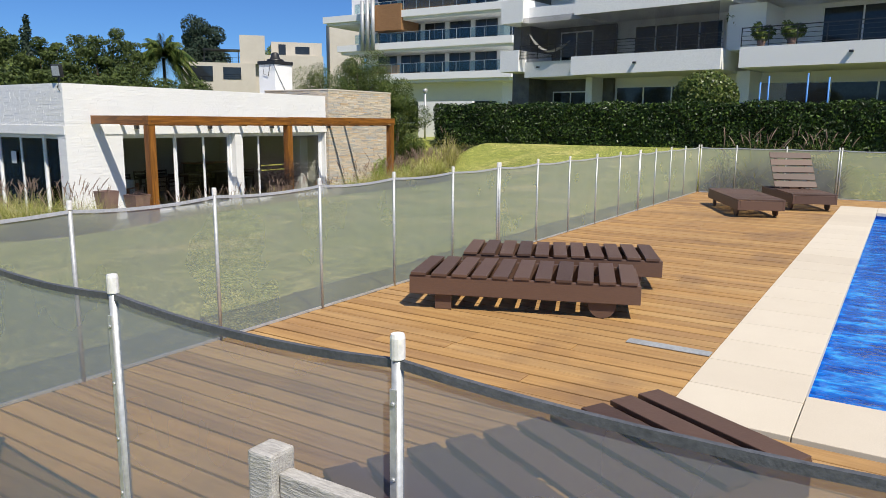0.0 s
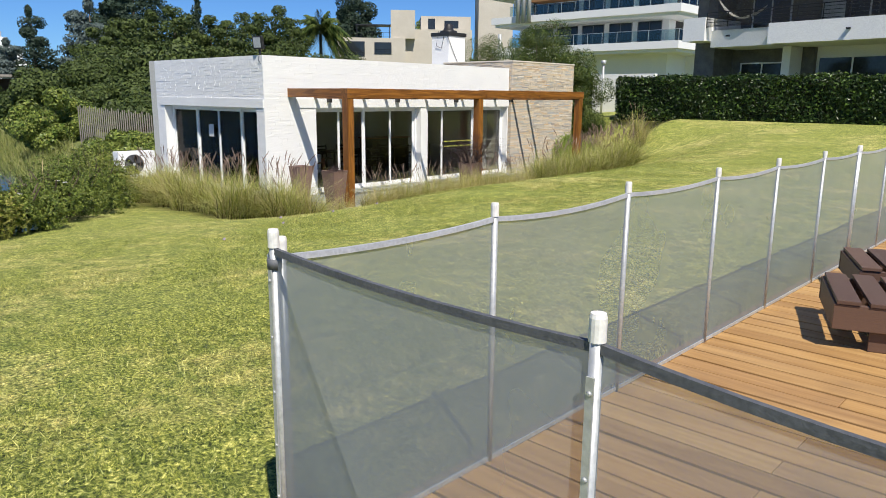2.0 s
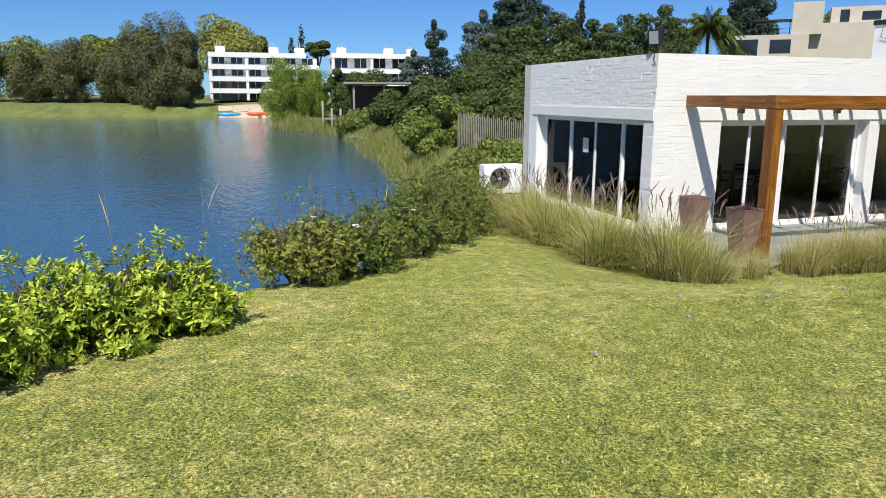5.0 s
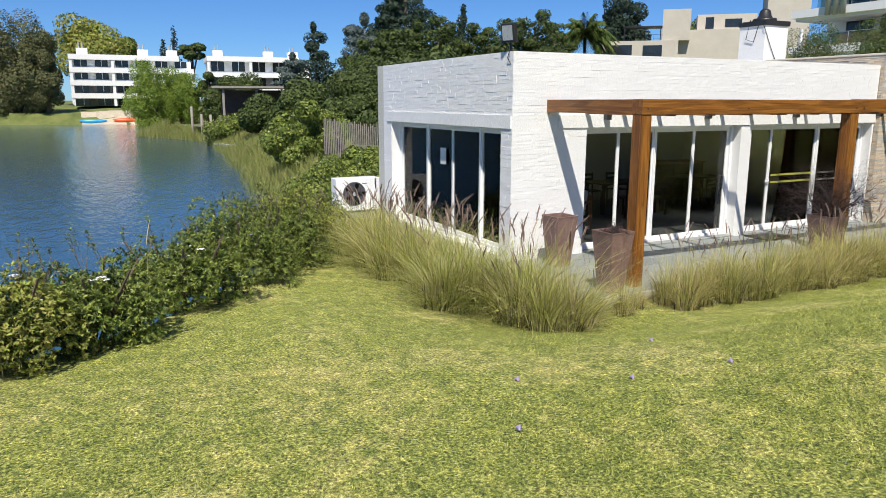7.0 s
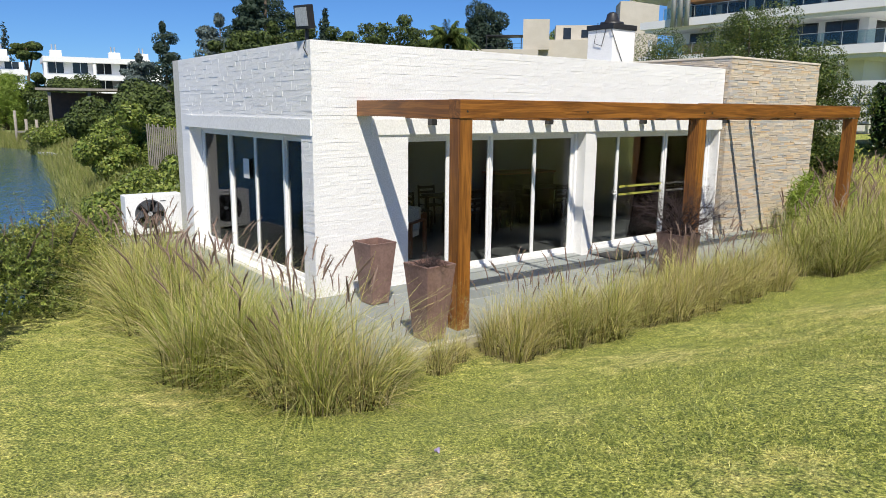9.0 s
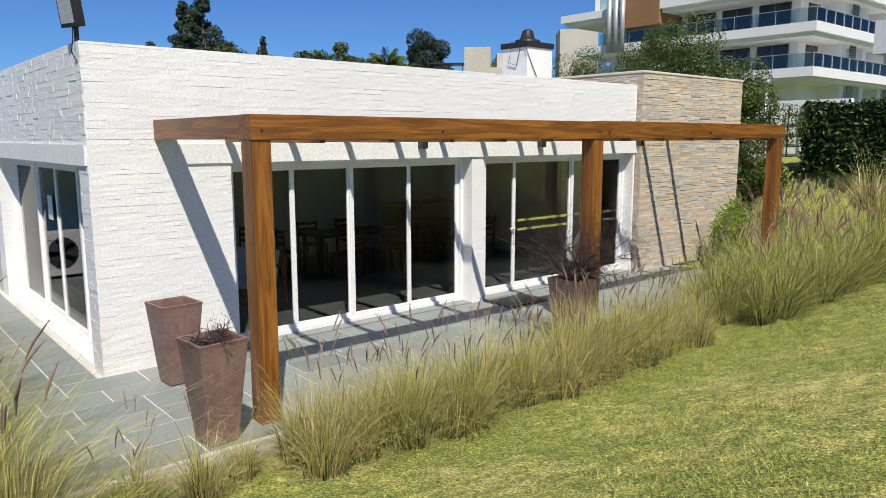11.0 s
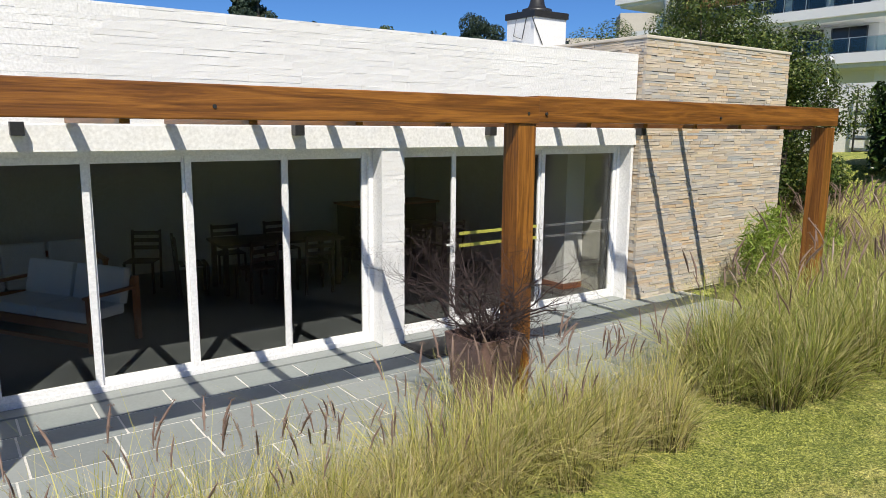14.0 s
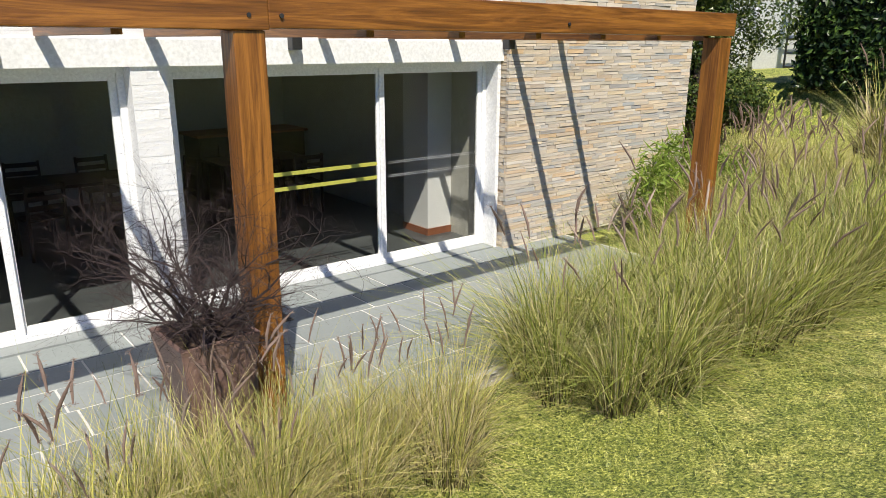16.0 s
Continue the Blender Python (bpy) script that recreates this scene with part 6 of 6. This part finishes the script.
def tuft(kind):
    t = thing("grass_tuft", (0, 0, -50), 0, "tall green and straw fountain grass with purplish plumes", "grass", "fountain grass round the patio")
    green, dry = (340, 330) if kind < 3 else (480, 260)
    n = green
    az = rng.uniform(0, 6.283, n)
    q = rng.random(n) ** 0.6
    base = np.stack([np.cos(az) * q * 0.13, np.sin(az) * q * 0.13], 1)
    v, f = blade_strips(base, az + rng.normal(0, 0.7, n), rng.uniform(0.35, 1.0, n), q * rng.uniform(0.15, 1.15, n), rng.uniform(0.0014, 0.0048, n), rng.uniform(0.0, 0.95, n) * q, n)
    tagged(mesh_np("blade_mass", v, f, L_GRASS if kind < 3 else L_FRESH, t), kind="stuff")
    n = dry
    az = rng.uniform(0, 6.283, n)
    q = rng.random(n) ** 0.5
    base = np.stack([np.cos(az) * q * 0.16, np.sin(az) * q * 0.16], 1)
    flat = rng.random(n) < 0.22           # old leaves lying on the ground
    v, f = blade_strips(base, az + rng.normal(0, 0.6, n), np.where(flat, rng.uniform(0.04, 0.14, n), rng.uniform(0.3, 0.95, n)), np.where(flat, rng.uniform(0.15, 0.42, n), q * rng.uniform(0.1, 0.6, n)), rng.uniform(0.0011, 0.0034, n), rng.uniform(0.0, 0.6, n), n)
    tagged(mesh_np("dry_mass", v, f, L_DRY, t), kind="stuff")
    n = 150                               # short blades coloured dark for the shade in the heart of the tuft
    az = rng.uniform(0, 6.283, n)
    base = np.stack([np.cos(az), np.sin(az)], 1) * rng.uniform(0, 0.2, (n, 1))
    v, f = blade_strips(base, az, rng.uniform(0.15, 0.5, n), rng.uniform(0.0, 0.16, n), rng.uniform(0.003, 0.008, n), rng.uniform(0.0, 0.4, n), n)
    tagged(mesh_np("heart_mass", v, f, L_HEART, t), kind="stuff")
    n = (4, 6, 3, 5, 3)[kind]
    az = rng.uniform(0, 6.283, n)
    base = np.zeros((n, 2))
    reach, length = rng.uniform(0.05, 0.42, n), rng.uniform(0.85, 1.2, n)
    v, f = blade_strips(base, az, length, reach, np.full(n, 0.0016), np.full(n, 0.12), n)
    tagged(mesh_np("stalk_mass", v, f, L_DRY, t), kind="stuff")
    bm = bmesh.new()
    for a, r_, l_ in zip(az, reach, length):
        p0 = Vector((math.cos(a) * r_, math.sin(a) * r_, l_ * 0.88))
        d = Vector((math.cos(a) * r_ * 1.1, math.sin(a) * r_ * 1.1, l_ * 0.75)).normalized()
        side = Vector((math.cos(a), math.sin(a), -0.4)) * 0.02
        L = rng.uniform(0.13, 0.21)
        add_tube(bm, [p0 - d * 0.02, p0 + d * L * 0.35, p0 + d * L * 0.7 + side * 0.5, p0 + d * L + side], [0.003, 0.0062, 0.0056, 0.0015], 6)
    vs = [v_.co.copy() for v_ in bm.verts]
    tagged(part("plume_mass", bm, L_PLUME, t), kind="stuff")
    hair = np.array([c[:] for c in vs])
    hair = np.repeat(hair, 3, 0) + rng.normal(0, 0.006, (len(vs) * 3, 3))
    v, f = leaves(hair, 0.010, 0.09)
    tagged(mesh_np("bristle_mass", v, f, L_PLUME, t), kind="stuff")
    return t


TUFTS = [tuft(k) for k in range(5)]
r = random.Random(21)
spots = []
y = 11.15
while y < 16.75:                      # low band along the patio edge
    spots.append((-14.72 + r.uniform(-0.13, 0.13), y, r.uniform(0.84, 1.06)))
    if r.random() < 0.75:
        spots.append((-14.42 + r.uniform(-0.12, 0.12), y + r.uniform(-0.1, 0.2), r.uniform(0.74, 0.93)))
    y += r.uniform(0.22, 0.34)
for x, y in ((-14.78, 9.85), (-14.68, 10.25), (-14.85, 10.65), (-14.5, 9.6)):
    spots.append((x, y, r.uniform(0.55, 0.75)))
for x, y in ((-14.95, 15.15), (-15.0, 15.6), (-14.98, 14.8), (-14.95, 16.1)):
    spots.append((x, y, r.uniform(0.85, 0.95)))
y = 17.65
while y < 21.6:                       # the larger mounds
    for k in range(3):
        spots.append((-15.0 + 0.48 * k + r.uniform(-0.15, 0.15), y + r.uniform(-0.15, 0.15), r.uniform(0.95, 1.25)))
    y += r.uniform(0.36, 0.5)
for k in range(16):
    spots.append((r.uniform(-17.2, -14.6), r.uniform(21.8, 23.8), r.uniform(0.9, 1.2)))
for k in range(14):
    spots.append((r.uniform(-17.5, -14.9), r.uniform(24.0, 26.0), r.uniform(1.2, 1.55)))
for k in range(46):                   # south of the patio
    s = r.random()
    spots.append((-13.95 - 6.6 * s + r.uniform(-0.1, 0.1), 8.35 + 0.35 * s + r.uniform(-0.45, 0.45) + (0.5 if s < 0.15 else 0), r.uniform(0.95, 1.3) * (1 - 0.1 * s)))
for k in range(18):                   # rank grass between the stone wall and the hedge
    spots.append((r.uniform(-18.2, -15.6), r.uniform(24.2, 26.6), r.uniform(1.2, 1.5)))
for k in range(9):                    # behind the far fence
    spots.append((r.uniform(-4.0, -1.6), r.uniform(17.4, 18.3), r.uniform(1.0, 1.3)))
used = set()
for x, y, s in spots:
    zg = float(ground_height(x, y))
    m4 = pose(x, y, zg - 0.02, r.uniform(-5, 5), r.uniform(-5, 5), r.uniform(0, 360)) @ Matrix.Diagonal((s * (1.0 if s < 1.01 else 1.35), s * (1.0 if s < 1.01 else 1.35), s, 1))
    fresh = 17.3 < y < 21.7 or (y < 9.4 and r.random() < 0.35) or r.random() < 0.12
    k = r.choice((3, 4)) if fresh else r.choice((0, 1, 2))
    if k not in used:
        used.add(k)
        TUFTS[k].matrix_basis = m4
    else:
        copy_thing(TUFTS[k], Matrix()).matrix_basis = m4
# leafy weeds by the stone wall
for x, y, h in ((-17.0, 21.9, 1.2), (-17.2, 22.7, 1.3), (-16.7, 23.2, 1.1)):
    wd = thing("reed_clump", (x, y, float(ground_height(x, y)) - 0.02), 0, "leafy green reed clump against the stone wall", "plant")
    pts, d = clump_points((0, 0, h * 0.6), (0.35, 0.35, h * 0.5), 900, 0.2)
    v, f = leaves(pts, 0.10, 0.10, 0.3)
    tagged(mesh_np("foliage", v, f, L_WILLOW, wd), kind="stuff")

# ---- lawn blades ----
n = 2400000
lx_, ly_ = rng.uniform(-17.5, -3.8, n), rng.uniform(-2.5, 24.5, n)
path_pts = np.array([(-1, 0.3), (-4, 1.2), (-7.5, 4.0), (-9, 6.2), (-10.4, 9.5), (-11.5, 14), (-12.6, 18)])
dist = np.full(n, 99.0)
for a, c in zip(path_pts, path_pts[1:]):
    e = c - a
    t_ = np.clip(((lx_ - a[0]) * e[0] + (ly_ - a[1]) * e[1]) / (e @ e), 0, 1)
    dist = np.minimum(dist, np.hypot(lx_ - a[0] - t_ * e[0], ly_ - a[1] - t_ * e[1]))
keep = (rng.random(n) < np.clip(1.0 - dist / 5.0, 0.04, 1) ** 1.2) & (shore_distance(lx_, ly_) > 2.2) & ~((lx_ < -15.0) & (ly_ > 8.6)) & ~((lx_ > -4.45) & (ly_ > 1.4))
lx_, ly_ = lx_[keep], ly_[keep]
n = len(lx_)
az = rng.uniform(0, 6.283, n)
zz = ground_height(lx_, ly_)
h_ = rng.uniform(0.006, 0.024, n)
w_ = rng.uniform(0.0013, 0.0027, n)
ox, oy = np.cos(az) * w_, np.sin(az) * w_
la = rng.normal(0, 0.020, (n, 2))
v = np.stack([np.stack([lx_ - ox, ly_ - oy, zz - 0.004], -1), np.stack([lx_ + ox, ly_ + oy, zz - 0.004], -1), np.stack([lx_ + la[:, 0], ly_ + la[:, 1], zz + h_], -1)], 1)
tagged(mesh_np("lawn_grass", v.reshape(-1, 3), np.arange(3 * n).reshape(-1, 3), L_LAWN), "short mown grass blades on the lawn", "grass", kind="stuff")

# ---- inside the pavilion ----
FL = PATIO + 0.015


def chair(x, y, rz, label="dark wooden folding chair with a slatted back"):
    c = thing("chair", (x, y, FL), rz, label, "chair", "chairs round the tables")
    for s in (-1, 1):
        part("leg", box(s * 0.2 - 0.015, -0.21, 0, s * 0.2 + 0.015, -0.17, 0.45, 0.003), M_DARKWOOD, c)
        part("back_leg", box(s * 0.2 - 0.015, 0.17, 0, s * 0.2 + 0.015, 0.21, 0.90, 0.003, pose(0, 0, 0, -4)), M_DARKWOOD, c)
    for k in range(5):
        part("seat_slat", box(-0.21, -0.2 + 0.08 * k, 0.45, 0.21, -0.14 + 0.08 * k, 0.468), M_DARKWOOD, c)
    for k in range(3):
        part("back_slat", box(-0.184, 0.19, 0.60 + 0.11 * k, 0.184, 0.205, 0.66 + 0.11 * k, 0, pose(0, 0, 0, -4)), M_DARKWOOD, c)
    return c


def table(x, y, rz, L=1.5, W=0.8):
    t = thing("dining_table", (x, y, FL), rz, "dark wooden dining table", "table", "dining tables")
    part("tabletop", box(-L / 2, -W / 2, 0.71, L / 2, W / 2, 0.75, 0.006), M_DARKWOOD, t)
    for a in (-1, 1):
        for c in (-1, 1):
            part("leg", box(a * (L / 2 - 0.09) - 0.035, c * (W / 2 - 0.09) - 0.035, 0, a * (L / 2 - 0.09) + 0.035, c * (W / 2 - 0.09) + 0.035, 0.71), M_DARKWOOD, t)
    return t


def sofa(x, y, rz, L, label):
    s = thing("sofa", (x, y, FL), rz, label, "sofa", "wooden sofas with pale cushions")
    for a in (-1, 1):
        for c in (-0.32, 0.32):
            part("leg", box(a * (L / 2 - 0.05) - 0.03, c - 0.03, 0, a * (L / 2 - 0.05) + 0.03, c + 0.03, 0.6 if c < 0 else 0.74, 0.004), M_REDWOOD, s)
        part("arm", box(a * (L / 2 - 0.05) - 0.04, -0.38, 0.60, a * (L / 2 - 0.05) + 0.04, 0.286, 0.63, 0.005), M_REDWOOD, s)
    part("front_rail", box(-L / 2 + 0.083, -0.345, 0.22, L / 2 - 0.083, -0.31, 0.32, 0.004), M_REDWOOD, s)
    part("back_rail", box(-L / 2 + 0.083, 0.30, 0.62, L / 2 - 0.083, 0.335, 0.70, 0.004), M_REDWOOD, s)
    part("low_stretcher", box(-L / 2 + 0.083, -0.34, 0.06, L / 2 - 0.083, -0.31, 0.11, 0.004), M_REDWOOD, s)
    n_ = max(1, round(L / 0.7))
    w = (L - 0.18) / n_
    for k in range(n_):
        x0 = -L / 2 + 0.09 + w * k
        part("seat_cushion", box(x0 + 0.01, -0.34, 0.325, x0 + w - 0.01, 0.2, 0.45, 0.035), M_CUSHION, s)
        part("back_cushion", box(x0 + 0.02, -0.06, -0.2, x0 + w - 0.02, 0.06, 0.22, 0.04, pose(0, 0.24, 0.62, -14)), M_CUSHION, s)
    return s


sofa(-20.15, 12.85, 32, 1.75, "red-brown wooden sofa with white cushions by the glass")
sofa(-21.9, 12.7, 92, 1.9, "wooden sofa with white cushions against the wall")
chair(-22.1, 14.2, 60)
table(-21.4, 16.0, 85, 1.9, 0.9)
for x, y, a in ((-20.7, 15.4, -80), (-20.7, 16.3, -95), (-22.1, 15.5, 85), (-22.1, 16.4, 95), (-21.5, 14.75, 170), (-21.4, 17.2, 5)):
    chair(x, y, a)
table(-21.6, 18.5, 90, 1.4, 0.8)
for x, y, a in ((-20.95, 18.2, -85), (-20.95, 18.9, -95), (-22.3, 18.5, 90)):
    chair(x, y, a)
col = thing("column", (-18.95, 19.55, FL), 0, "white brick column with a wooden skirting", "column")
part("shaft", box(-0.28, -0.06, 0.0, 0.24, 0.39, 2.74), M_WHITE, col)
part("skirting", box(-0.295, -0.075, 0.0, 0.255, 0.395, 0.09), M_REDWOOD, col)
ct = thing("counter", (-22.9, 18.9, FL), 0, "dark bar counter at the back of the room", "counter")
part("body", box(-0.35, -0.9, 0, 0.35, 0.9, 0.98), M_DARKWOOD, ct)
part("worktop", box(-0.4, -0.95, 0.98, 0.4, 0.95, 1.02, 0.005), M_REDWOOD, ct)

# ---- flowers, stems and small things outside ----
M_PETAL = varied("white_petal", (0.75, 0.73, 0.76), (0.85, 0.83, 0.85), 4, 40, 0.6, strength=0)
for i in range(12):
    q = random.Random(40 + i)
    bx, by = [(-14.35, 3.4), (-15.0, 4.1), (-16.3, 5.15), (-17.7, 6.05)][i % 4]
    fl = thing("flower", (bx + q.uniform(-0.15, 0.3), by + q.uniform(-0.1, 0.3), float(ground_height(bx, by)) + 0.70 + q.uniform(-0.15, 0.12)), q.uniform(0, 360), "small white flower on the shoreside shrub", "flower", "white flowers on the shrubs")
    bm = bmesh.new()
    for k in range(5):
        a = k * 1.2566
        c = [bm.verts.new(p) for p in ((0, 0, 0), (0.035 * math.cos(a - 0.5), 0.035 * math.sin(a - 0.5), 0.012), (0.055 * math.cos(a), 0.055 * math.sin(a), 0.008), (0.035 * math.cos(a + 0.5), 0.035 * math.sin(a + 0.5), 0.012))]
        bm.faces.new(c)
    part("petals", bm, M_PETAL, fl)
for i in range(7):
    q = random.Random(90 + i)
    x, y = -9.2 - 5.5 * i / 6 + q.uniform(-0.6, 0.0), -0.6 + 5.2 * i / 6 + q.uniform(-0.7, 0.0)
    rs = thing("wild_stem", (x, y, float(ground_height(x, y)) - 0.05), q.uniform(0, 360), "thin wild grass stem above the shrubs", "weed", "wild stems on the shore")
    hh = q.uniform(1.0, 1.7)
    part("stem", tube([(0, 0, 0), (0.05, 0, hh * 0.5), (0.2 * q.random() + 0.05, 0.03, hh)], [0.003, 0.0024, 0.0015], 5), L_DRY, rs)
    part("seed_head", tube([(0.1, 0.01, hh * 0.8), (0.15, 0.02, hh * 0.9), (0.22, 0.03, hh)], [0.002, 0.005, 0.002], 6), L_DRY, rs)
M_LILAC = varied("lilac_petal", (0.30, 0.24, 0.42), (0.42, 0.34, 0.55), 4, 40, 0.6, strength=0)
for x, y in ((-10.9, 6.2), (-11.2, 7.3), (-11.0, 8.0), (-10.2, 4.9), (-12.2, 8.4), (-11.7, 6.7)):
    fl = thing("fallen_flower", (x, y, float(ground_height(x, y)) + 0.02), 0, "small lilac flower fallen on the lawn", "flower", "fallen flowers on the lawn")
    part("petals", tube([(0, 0, 0), (0.02, 0.01, 0.012), (0.04, 0, 0.0)], [0.008, 0.014, 0.005], 6), M_LILAC, fl)
mat = thing("doormat", (-17.42, 16.30, PATIO + 0.008), 0, "dark bristle doormat before the glass door", "doormat")
part("bristle", box(-0.28, -0.34, 0, 0.28, 0.42, 0.016, 0.004), M_BLACK, mat)
part("border", box(-0.30, -0.36, -0.001, 0.30, 0.44, 0.008, 0.002), M_BLACK, mat)
clip = thing("fence_clip", (-4.235, 1.712, 0.965), 0, "dark strap clip joining the two corner fence posts", "clip")
part("strap", tube([(0, -0.012, -0.014), (0, -0.012, 0.014)], 0.020, 14), M_HEM, clip)
part("hook", tube([(-0.018, -0.012, 0.0), (-0.026, -0.016, 0.018), (-0.020, -0.012, 0.034)], 0.003, 6), M_STEEL, clip)
part("notice", box(2.011, -0.024, 0.265, 2.266, -0.021, 0.594), M_CAP, window_1, "white paper notice on the glass")
